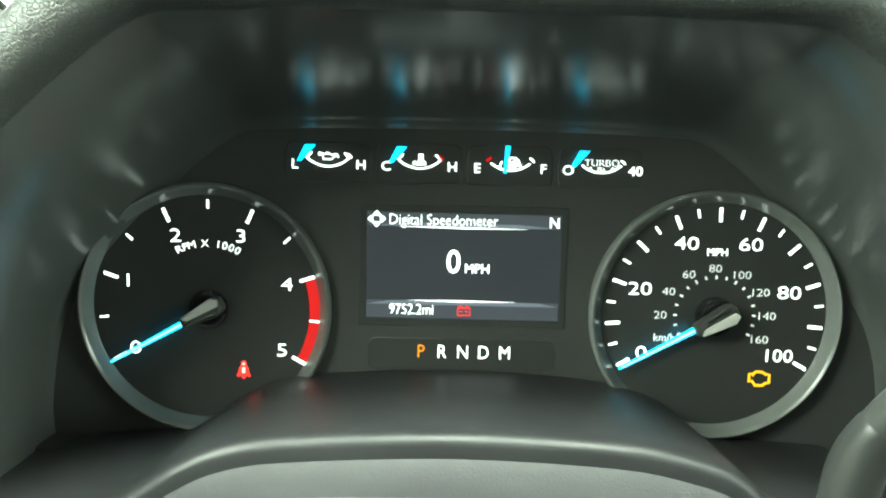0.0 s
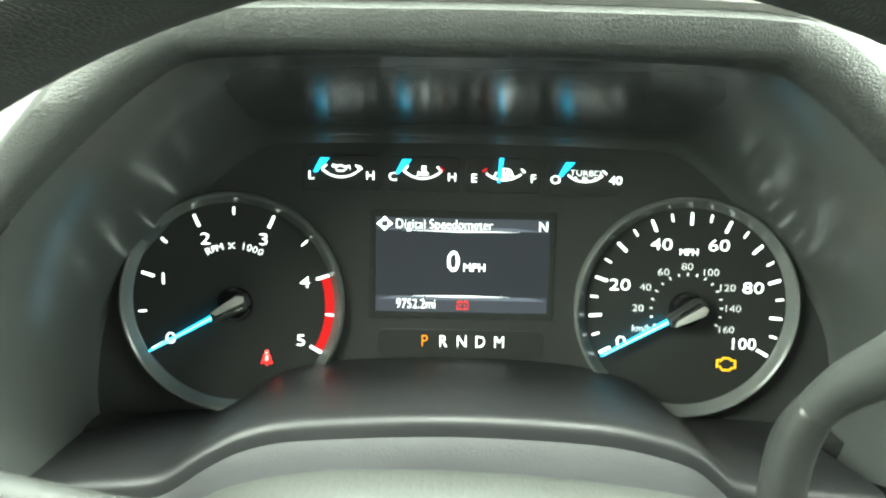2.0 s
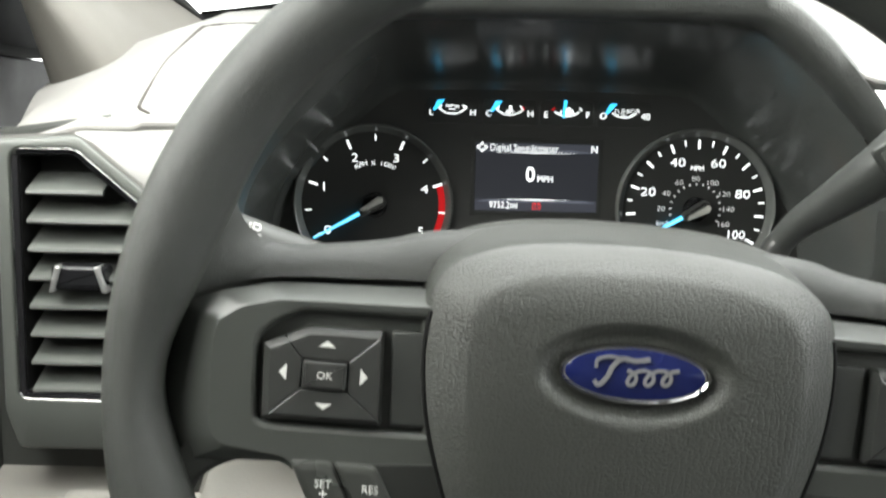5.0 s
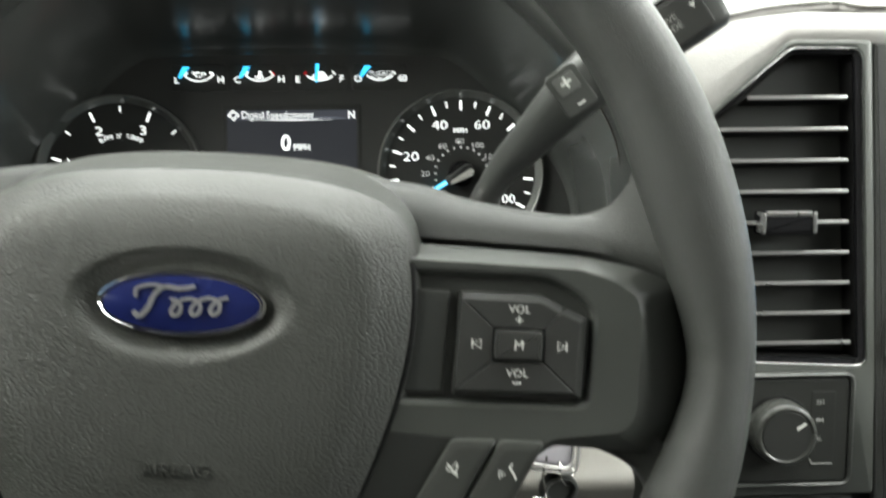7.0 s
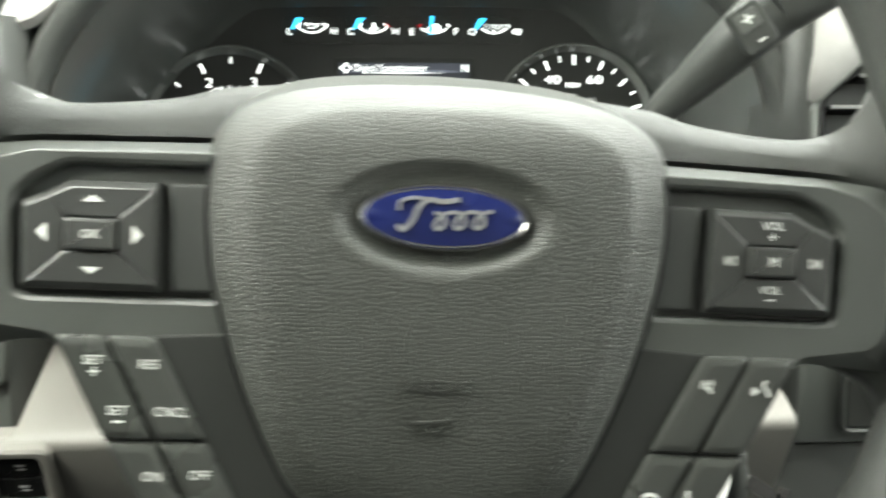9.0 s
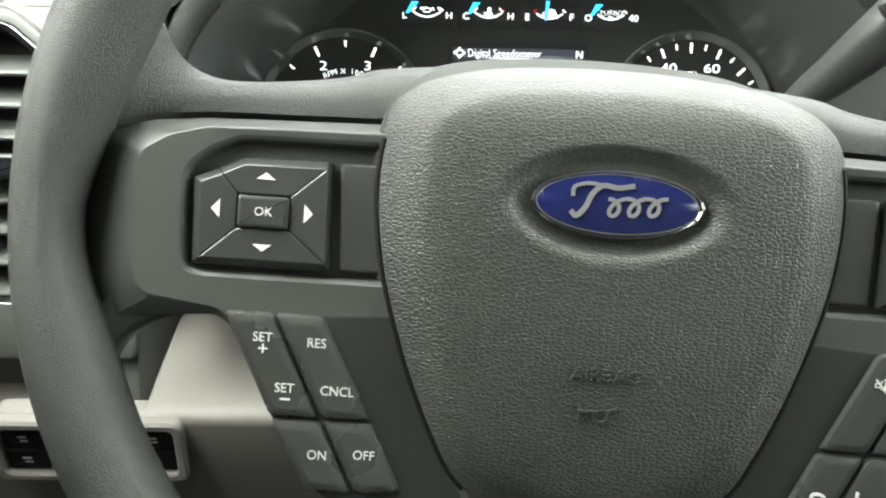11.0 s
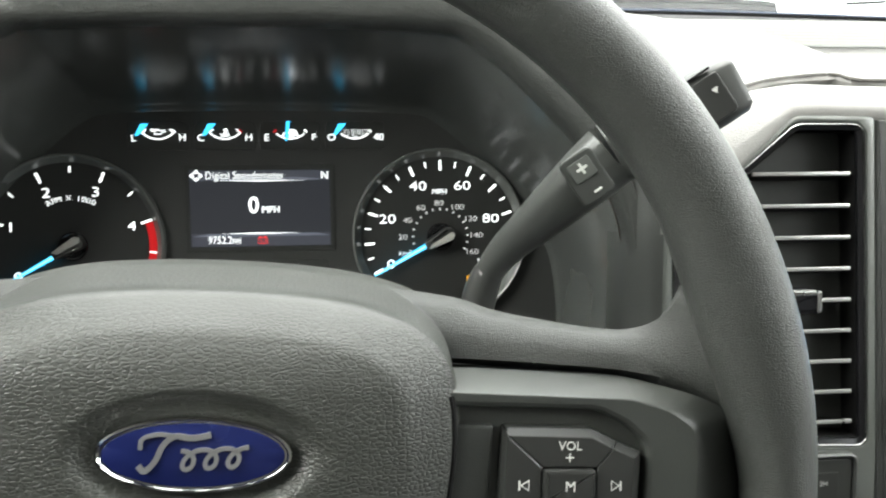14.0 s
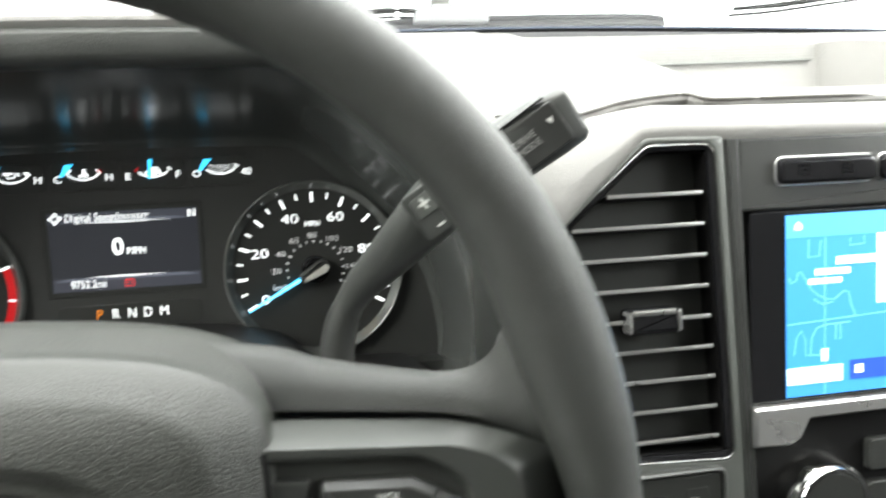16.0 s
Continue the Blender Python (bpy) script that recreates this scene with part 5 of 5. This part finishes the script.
# ---- gear lever ----
gl = thing("gear_lever", pose(0.128, 0.350, 0.90), "dark column gear lever with plus and minus keys", "gear lever")
GP = [(0.135, 0.353, 0.885), (0.1345, 0.353, 0.930), (0.1378, 0.350, 0.9560), (0.1468, 0.341, 0.9752), (0.1612, 0.324, 0.9932), (0.177, 0.306, 1.0125), (0.190, 0.3015, 1.0250)]
gp = smooth_path([Vector(p) - Vector((0.128, 0.350, 0.90)) for p in GP], 5)
gr = [lerp_table([(0, 0.0083), (0.25, 0.0076), (0.38, 0.0074), (0.47, 0.0080), (0.60, 0.0099), (0.75, 0.0124), (0.88, 0.0140), (1, 0.0146)], i / (len(gp) - 1)) for i in range(len(gp))]
bend = 13
part("neck", tube(gp[:bend] + [gp[bend - 1].lerp(gp[bend], k) for k in (0.5, 0.9, 1.1)], [0.0090] * (bend - 3) + [0.0088, 0.0084, 0.0080, 0.0076, 0.0070, 0.0056], 24, side=(0, 1, 0)), PAD, gl, "black bent neck of the lever", 50)
part("arm", tube(gp[bend - 1:], gr[bend - 1:], 24, [2 + 1.0 * smoothstep(0.6, 1, i / (len(gp) - 1)) for i in range(bend - 1, len(gp))], side=(0, 1, 0)), LEVER, gl, "dark grained lever arm", 50)
TP = [(0.1905, 0.3013, 1.0258), (0.194, 0.3005, 1.028), (0.21, 0.2965, 1.038), (0.232, 0.291, 1.0515), (0.2415, 0.2887, 1.0573), (0.2440, 0.2880, 1.0588)]
tp = [Vector(p) - Vector((0.128, 0.350, 0.90)) for p in TP]
part("knob", tube(tp, [0.0146, 0.0150, 0.0150, 0.0146, 0.0140, 0.0122], 32, [3.0, 3.6, 4, 4.4, 4.4, 4.4], side=(0, 1, 0)), LEVER, gl, "squared end of the lever", 40)
# keys on the lever face
ax = (tp[3] - gp[-6]).normalized()
nrm = (Vector((0, -1, 0.05)) - ax * ax.dot(Vector((0, -1, 0.05)))).normalized()
upv = nrm.cross(ax)


def on_lever(p, lift):
    """A frame on the lever's face: X along the lever, Z out of it."""
    m = Matrix((ax, upv, nrm)).transposed().to_4x4()
    m.translation = Vector(p) - Vector((0.128, 0.350, 0.90)) + nrm * lift
    return m


bt = part("shift_button", prism(rounded(box2(-0.0085, -0.0120, 0.0085, 0.0115), 0.003), -0.004, 0.0010, 0.0010), TRIM, gl, "rocker key with plus and minus")
bt.matrix_basis = on_lever((0.1785, 0.3045, 1.0170), 0.0138)
part("plus_plate", prism(rounded(box2(-0.0055, -0.001, 0.0055, 0.0085), 0.001), 0.0008, 0.0014, 0.0003), FRAME, bt)
part("symbol", letters("+", 0.0074, 0.0002, 0.0038, 0.0016, 1.0, bold=0.0002), WHITEINK, bt)
part("symbol", ribbon([(-0.001, -0.0078), (0.003, -0.0078)], 0.0010, 0.0008, 0.0014), WHITEINK, bt)
mp = part("mode_button", prism(rounded(box2(-0.0150, -0.0105, 0.0118, 0.0095), 0.002), -0.004, 0.0008, 0.0008), PAD, gl, "flat key on the lever end")
mp.matrix_basis = on_lever((0.2275, 0.2921, 1.0488), 0.0140)
part("symbol", joined(letters("DRIVE", 0.0030, -0.0072, 0.0022, 0.0010, 1.0), letters("MODE", 0.0030, -0.0072, -0.0022, 0.0010, 1.0)), DIMINK, mp)
part("groove", ribbon([(-0.0160, 0.0122), (0.0100, 0.0122)], 0.0010, -0.001, 0.0006), BLACK, mp, "dark groove")
part("arrow", prism([(0.0056, 0.0034), (0.0072, 0.0006), (0.0088, 0.0034)], 0.0006, 0.0011, 0), WHITEINK, mp)

# ---- turn signal stalk ----
ts = thing("turn_signal_stalk", pose(-0.06, 0.285, 0.945), "dark stalk with a ringed grey end and light symbols", "stalk")
SP = [(-0.045, 0.290, 0.940), (-0.085, 0.276, 0.951), (-0.115, 0.266, 0.961), (-0.140, 0.257, 0.970), (-0.156, 0.2514, 0.9757)]
spp = smooth_path([Vector(p) - Vector((-0.06, 0.285, 0.945)) for p in SP], 4)
part("arm", tube(spp, [0.0075 + 0.0042 * i / (len(spp) - 1) for i in range(len(spp))], 20), TRIM, ts, "dark tapered arm")
d0, d1 = Vector((-0.156, 0.2514, 0.9757)) - Vector((-0.06, 0.285, 0.945)), Vector((-0.176, 0.2444, 0.9832)) - Vector((-0.06, 0.285, 0.945))
part("twist_end", tube([d0.lerp(d1, t) for t in (0.02, 0.1, 0.45, 0.5, 0.55, 0.9, 1.0)], [0.0118, 0.0123, 0.0125, 0.0119, 0.0125, 0.0121, 0.0108], 24), FRAME, ts, "grey ringed twist end", 25)
adir = (d1 - d0).normalized()
n2 = (Vector((0.1, -1, 0.75)) - adir * adir.dot(Vector((0.1, -1, 0.75)))).normalized()
u2 = -adir
m2 = Matrix((u2, n2.cross(u2), n2)).transposed().to_4x4()


def on_stalk(t, lift):
    m = m2.copy()
    m.translation = d0.lerp(d1, t) + n2 * lift
    return m


sy = part("symbol", joined(ribbon([(0.0005, 0.0012), (0.0005, 0.0052), (0.0042, 0.0052), (0.0050, 0.0032), (0.0042, 0.0012)], 0.0010, 0, 0.0004, True), ribbon([(-0.0028, 0.0018), (-0.0010, 0.0018)], 0.0008, 0, 0.0004), ribbon([(-0.0028, 0.0042), (-0.0010, 0.0042)], 0.0008, 0, 0.0004), ribbon(arc(0.0, -0.0030, 0.0016, 0, 360, 12), 0.0009, 0, 0.0004), ribbon(arc(0.0048, -0.0030, 0.0016, 0, 360, 12), 0.0009, 0, 0.0004)), WHITEINK, ts, "white light symbols")
sy.matrix_basis = on_stalk(-0.36, 0.0117) @ Matrix.Diagonal((0.72, 0.72, 1, 1))
for t, k in ((0.25, 1), (0.75, 1)):
    for j in (-1, 0, 1):
        mk = part("tick_mark", ribbon([(-0.0016, j * 0.0050), (0.0016, j * 0.0050)], 0.0011, 0, 0.0005), WHITEINK, ts)
        mk.matrix_basis = on_stalk(t, 0.0122 - 0.0012 * abs(j))


# ---- air vents ----
def air_vent(name, y, inner, outer, slats, x_in, tab, shiny, label):
    v = thing(name, front(0, y, 0), label, "air vent", "air vents in the dash")
    o, i = rounded(outer, 0.004, 3), rounded(inner, 0.003, 3)
    part("frame", loft([at_z(o, -0.045), at_z(o, -0.003), at_z(offset(o, 0.0010), -0.0008), at_z(offset(o, 0.0024), 0.0), at_z(offset(i, -0.0056), -0.0002), at_z(offset(i, -0.0046), -0.0016)], True), FRAME, v, "grey moulded frame", 50)
    part("bezel", loft([at_z(offset(i, -0.0040), -0.0016), at_z(offset(i, -0.0034), -0.0010), at_z(offset(i, -0.0010), -0.0018), at_z(i, -0.0060)]), PIANO, v, "gloss black inner bezel", 50)
    part("chrome_line", loft([at_z(offset(i, -0.0042 - 0.0006 * math.cos(radians(a))), -0.0014 + 0.0014 * math.sin(radians(a))) for a in range(0, 181, 30)]), LINE, v, "thin polished silver line", 50)
    part("duct", loft([at_z(i, -0.003), at_z(offset(i, 0.0010), -0.035)], True, False, True), BLACK, v, "black duct")
    xs_in = [p[0] for p in inner]
    for z in slats:
        cut = []
        n = len(inner)
        for k in range(n):
            a, b = inner[k], inner[(k + 1) % n]
            if (a[1] - z) * (b[1] - z) < 0:
                cut.append(a[0] + (b[0] - a[0]) * (z - a[1]) / (b[1] - a[1]))
        if len(cut) < 2:
            continue
        x0, x1 = min(cut) + 0.003, max(cut) - 0.003
        prof = [(-0.0030, -0.0062), (-0.0018, -0.0050), (-0.0022, -0.0036), (-0.0210, 0.0058), (-0.0215, 0.0044)] if not shiny else [(-0.0040, -0.0008), (-0.0030, -0.0013), (-0.020, -0.0045), (-0.020, -0.0032), (-0.0030, 0.0011), (-0.0040, 0.0008)]
        part("slat", loft([[(x, z + q, p) for p, q in prof] for x in (x0, x1)], True, True, True), BLACK if shiny else FRAME, v, "thin dark slat" if shiny else "broad dark grey slat")
        if shiny:
            part("slat_edge", box(x0, z - 0.0009, -0.0040, x1, z + 0.0011, -0.0026, 0.0003), SATIN, v, "silver slat edge")
    for k in range(6 if shiny else 0):
        x = min(xs_in) + (max(xs_in) - min(xs_in)) * (k + 0.5) / 6
        part("vane", box(x - 0.0008, min(p[1] for p in inner) + 0.004, -0.034, x + 0.0008, max(p[1] for p in inner) - 0.008, -0.022), TRIM, v)
    tx, tz = tab
    tb = part("tab", prism(rounded(box2(tx - 0.0155, tz - 0.0075, tx + 0.0155, tz + 0.0065), 0.003), -0.008, 0.0035, 0.0025), PIANO, v, "gloss black sliding tab")
    if shiny:
        part("tab_face", prism(rounded(box2(tx - 0.0128, tz + 0.0034, tx + 0.0128, tz + 0.0064), 0.0008), 0.001, 0.0040, 0.0010), SATIN, tb, "satin silver upper edge of the tab")
    for k in (-1, 1):
        ends = [(0.0156, -0.0055), (0.0136, -0.0062), (0.0132, 0.0050), (0.0154, 0.0060)] if shiny else [(0.0165, -0.0085), (0.0135, -0.0085), (0.0090, 0.0062), (0.0125, 0.0068)]
        part("tab_end", prism(rounded([(tx + k * a, tz + b) for a, b in ends], 0.0008, 2), -0.004, 0.0046, 0.0008), SATIN, tb, "silver end of the tab")
    return v


air_vent("air_vent", 0.345, [(0.3075, 1.0367), (0.3412, 1.0365), (0.3512, 0.8668), (0.3480, 0.8670), (0.2470, 0.8720), (0.2440, 0.9830)],
         [(0.3050, 1.0462), (0.3518, 1.0455), (0.3635, 0.8570), (0.3650, 0.7855), (0.2330, 0.7855), (0.2330, 0.9790)],
         [1.0142 - 0.01728 * k for k in range(9)], 0, (0.3072, 0.9455), True, "grey framed centre air vent with silver-edged slats")
air_vent("air_vent", 0.333, [(-0.2925, 1.0060), (-0.2620, 1.0064), (-0.2120, 0.9632), (-0.2080, 0.8690), (-0.2110, 0.8690), (-0.2910, 0.8700), (-0.2940, 0.8702)],
         [(-0.3055, 1.0150), (-0.2590, 1.0185), (-0.2030, 0.9720), (-0.1985, 0.8590), (-0.2020, 0.8350), (-0.3000, 0.8350), (-0.3075, 0.8590)],
         [0.9905 - 0.01650 * k for k in range(8)], 0, (-0.2600, 0.9385), False, "grey framed outer air vent with dark slats")

# ---- four wheel drive switch below the centre vent ----
fx, fz = 0.3042, 0.8282
fw = thing("drive_selector", front(fx, 0.343, fz), "dark switch plate with a round four wheel drive knob", "switch")
part("plate", prism(rounded(box2(-0.0420, -0.0320, 0.0410, 0.0290), 0.004), -0.012, 0.0022, 0.0012), BEZEL, fw, "dark switch plate")
part("plate_rim", frame_ring(rounded(box2(-0.0450, -0.0350, 0.0440, 0.0320), 0.0065), rounded(box2(-0.0425, -0.0325, 0.0415, 0.0295), 0.0045), -0.008, 0.0034, 0.0010, 0.0), LEVER, fw, "grey raised rim of the plate")
part("label_field", prism(rounded(box2(0.0190, -0.0240, 0.0330, 0.0215), 0.002), 0.0015, 0.0024, 0.0003), BEZEL, fw, "darker field behind the words")
part("knob_seat", prism(ellipse(0, 0, 0.0195, 0.0195, 40), 0.0, 0.0030, 0.0008), BLACK, fw)
kn = part("knob", loft([at_z(ellipse(0, 0, r, r, 64), z) for r, z in ((0.0178, 0.002), (0.0178, 0.0120), (0.0174, 0.0142), (0.0164, 0.0154), (0.0150, 0.0156), (0.0138, 0.0145))], True, True, True), KEYTOP, fw, "polished ringed knob", 50)
part("knob_face", prism(ellipse(0, 0, 0.0138, 0.0138, 48), 0.010, 0.0150, 0.0006), PAD, kn, "dark knob face")
part("pointer", ribbon([(0.0055, 0.0035), (0.0105, 0.0068)], 0.0016, 0.0148, 0.0154), WHITEINK, kn)
for w, y in (("2H", 0.0150), ("4H", 0.0045), ("4L", -0.0065)):
    part("position_word", letters(w, 0.0028, 0.0240, y, 0.0025, 1.0), DIMINK, fw)
part("bar_mark", ribbon([(0.0190, -0.0180), (0.0205, -0.0210), (0.0320, -0.0210)], 0.0009, 0.0020, 0.0026), DIMINK, fw)

# ---- centre stack ----
st = thing("centre_console", front(0.50, 0.346, 0.93), "black centre console panel with a touch screen", "centre console")
part("body", prism(box2(-0.1465, -0.33, 0.36, 0.1135), -0.059, -0.004, 0.003), BLACK, st, "black console body")
part("edge_trim", prism(rounded([(-0.1480, 0.1130), (-0.1405, 0.1130), (-0.1250, -0.20), (-0.1330, -0.20)], 0.001), -0.02, 0.0015, 0.001), PAD, st, "dark edge strip")
part("upper_panel", prism(rounded(box2(-0.1395, 0.0720, 0.36, 0.1130), 0.002), -0.006, 0.0, 0.0015), PAD, st, "matt black upper panel")
for k, w in ((-0.1168, 0.0600), (-0.0520, 0.0600), (0.0130, 0.0600)):
    bb = part("button_bar", prism(rounded(box2(k, 0.0865, k + w, 0.1005), 0.004), -0.002, 0.0055, 0.0020), PIANO, st, "gloss dark button bar")
    rim = rounded(box2(k - 0.0012, 0.0853, k + w + 0.0012, 0.1017), 0.005)
    part("bar_rim", frame_ring(rim, offset(rim, 0.0012), -0.002, 0.0012, 0.0004), SATIN, bb, "thin silver rim")
    for cx in (k + 0.014, k + 0.041):
        part("symbol", joined(ribbon(box2(cx - 0.0032, 0.0915, cx + 0.0032, 0.0962), 0.0008, 0.0048, 0.0055, True), ribbon([(cx - 0.0010, 0.0938), (cx + 0.0014, 0.0938)], 0.0012, 0.0048, 0.0055)), WHITEINK, bb)
tsn = part("touch_screen", prism(rounded(box2(-0.1330, -0.0385, 0.0880, 0.0715), 0.003), -0.004, -0.0005, 0.001), PIANO, st, "gloss black screen glass")
S0, S1, S2, S3 = -0.1108, -0.0362, 0.0662, 0.0686
part("picture", prism(box2(S0, S1, S2, S3), -0.001, 0.0, 0), MAPBLUE, tsn, "lit blue map")
part("header", prism(box2(S0, 0.0555, S2, S3), 0.0, 0.0002, 0), MAPSKY, tsn)
part("side_block", prism(box2(-0.0525, 0.0150, 0.0662, 0.0555), 0.0, 0.0002, 0), MAPWHITE, tsn)
part("home_mark", prism([(-0.1055, 0.0600), (-0.1010, 0.0600), (-0.1010, 0.0628), (-0.1032, 0.0648), (-0.1055, 0.0628)], 0.0002, 0.0004, 0), MAPWHITE, tsn)
part("foot_bar", prism(box2(-0.1105, -0.0290, -0.0750, -0.0195), 0.0, 0.0003, 0), MAPWHITE, tsn)
part("foot_block", prism(box2(-0.0700, -0.0290, -0.0300, -0.0175), 0.0, 0.0003, 0), MAPNAVY, tsn)
part("foot_mark", prism(box2(-0.0670, -0.0255, -0.0615, -0.0205), 0.0003, 0.0005, 0), MAPWHITE, tsn)
part("caption_bar", prism(box2(-0.0790, 0.0390, -0.0525, 0.0435), 0.0, 0.0003, 0), MAPWHITE, tsn)
part("caption_bar", prism(box2(-0.0925, 0.0335, -0.0700, 0.0370), 0.0, 0.0003, 0), MAPWHITE, tsn)
part("caption_bar", prism(box2(-0.0968, 0.0285, -0.0755, 0.0315), 0.0, 0.0003, 0), MAPWHITE, tsn)
part("position_mark", prism(box2(-0.0885, -0.0165, -0.0845, -0.0095), 0.0, 0.0004, 0), MAPWHITE, tsn)
for line in ([(-0.1105, 0.0060), (-0.0800, 0.0075), (-0.0400, 0.0095)], [(-0.0862, 0.0550), (-0.0864, -0.0360)], [(-0.1095, 0.0330), (-0.1075, 0.0300), (-0.1045, 0.0312), (-0.1035, 0.0355), (-0.1015, 0.0360), (-0.0985, 0.0310), (-0.0950, 0.0255), (-0.0900, 0.0215), (-0.0850, 0.0195), (-0.0800, 0.0190), (-0.0740, 0.0235), (-0.0710, 0.0225), (-0.0695, 0.0150), (-0.0660, 0.0080), (-0.0600, 0.0085)],
             [(-0.0965, 0.0540), (-0.0970, 0.0440), (-0.0900, 0.0445), (-0.0890, 0.0535)], [(-0.1060, -0.0120), (-0.1045, -0.0020), (-0.1015, 0.0020), (-0.0990, -0.0030), (-0.0985, -0.0125), (-0.0890, -0.0130)], [(-0.0955, -0.0120), (-0.0950, -0.0030), (-0.0915, 0.0030), (-0.0850, 0.0045), (-0.0700, 0.0050)], [(-0.0790, 0.0050), (-0.0795, -0.0040), (-0.0760, -0.0045), (-0.0765, 0.0050)], [(-0.0935, 0.0200), (-0.0880, 0.0165), (-0.0810, 0.0175)], [(-0.0700, 0.0540), (-0.0700, 0.0495), (-0.0610, 0.0500), (-0.0610, 0.0545)]):
    part("road_line", ribbon(line, 0.0007, 0.0, 0.0002), MAPROAD, tsn)
part("bright_trim", loft([at_z(rounded(q, 0.001, 2), z) for q, z in (([(-0.1335, -0.0620), (-0.1335, -0.0395), (0.30, -0.0395), (0.30, -0.0470), (-0.0990, -0.0480), (-0.1050, -0.0600), (-0.1110, -0.0625)], -0.004), ([(-0.1335, -0.0620), (-0.1335, -0.0395), (0.30, -0.0395), (0.30, -0.0470), (-0.0990, -0.0480), (-0.1050, -0.0600), (-0.1110, -0.0625)], 0.004), ([(-0.1320, -0.0605), (-0.1320, -0.0405), (0.30, -0.0405), (0.30, -0.0460), (-0.0995, -0.0468), (-0.1055, -0.0585), (-0.1112, -0.0610)], 0.0055))], True, True, True), SATIN, st, "satin silver trim below the screen", 30)
vk = part("volume_knob", loft([at_z(ellipse(-0.0905, -0.0975, r, r, 64), z) for r, z in ((0.0265, -0.004), (0.0255, 0.006), (0.0240, 0.014), (0.0225, 0.0165), (0.0205, 0.0160), (0.0195, 0.0145))], True, True, True), CHROME, st, "chrome ringed volume knob", 50)
part("knob_face", prism(ellipse(-0.0905, -0.0975, 0.0195, 0.0195, 48), 0.012, 0.0155, 0.0008), PAD, vk, "black knob face")
for k in range(5):
    part("radio_key", prism(rounded(box2(-0.058 + 0.045 * k, -0.085, -0.018 + 0.045 * k, -0.066), 0.003), -0.004, 0.002, 0.001), PAD, st, "black radio key")
    part("radio_key", prism(rounded(box2(-0.058 + 0.045 * k, -0.125, -0.018 + 0.045 * k, -0.092), 0.003), -0.004, 0.002, 0.001), PAD, st, "black radio key")

# ---- switch panel in the knee panel ----
sp = thing("dash_switch_panel", front(-0.2155, 0.3035, 0.7970, -20), "dark switch panel in a light stone surround", "switch panel")
part("surround", frame_ring(rounded(box2(-0.0490, -0.0190, 0.0490, 0.0190), 0.006), rounded(box2(-0.0435, -0.0135, 0.0435, 0.0135), 0.004), -0.016, 0.0035, 0.0015, -0.004), BEIGE, sp, "light stone surround")
for k in range(4):
    for y0, y1 in ((-0.0130, -0.0004), (0.0004, 0.0130)):
        x0 = -0.0430 + 0.0217 * k
        kk = part("switch_key", prism(rounded(box2(x0, y0, x0 + 0.0208, y1), 0.0012), -0.010, 0.0005, 0.001), BLACK, sp, "black switch key")
        part("symbol", joined(ribbon([(x0 + 0.0080, (y0 + y1) / 2 + 0.0012), (x0 + 0.0125, (y0 + y1) / 2 + 0.0012)], 0.0012, 0.0002, 0.0008), ribbon([(x0 + 0.0090, (y0 + y1) / 2 - 0.0012), (x0 + 0.0130, (y0 + y1) / 2 - 0.0012)], 0.0010, 0.0002, 0.0008)), DIMINK, kk)
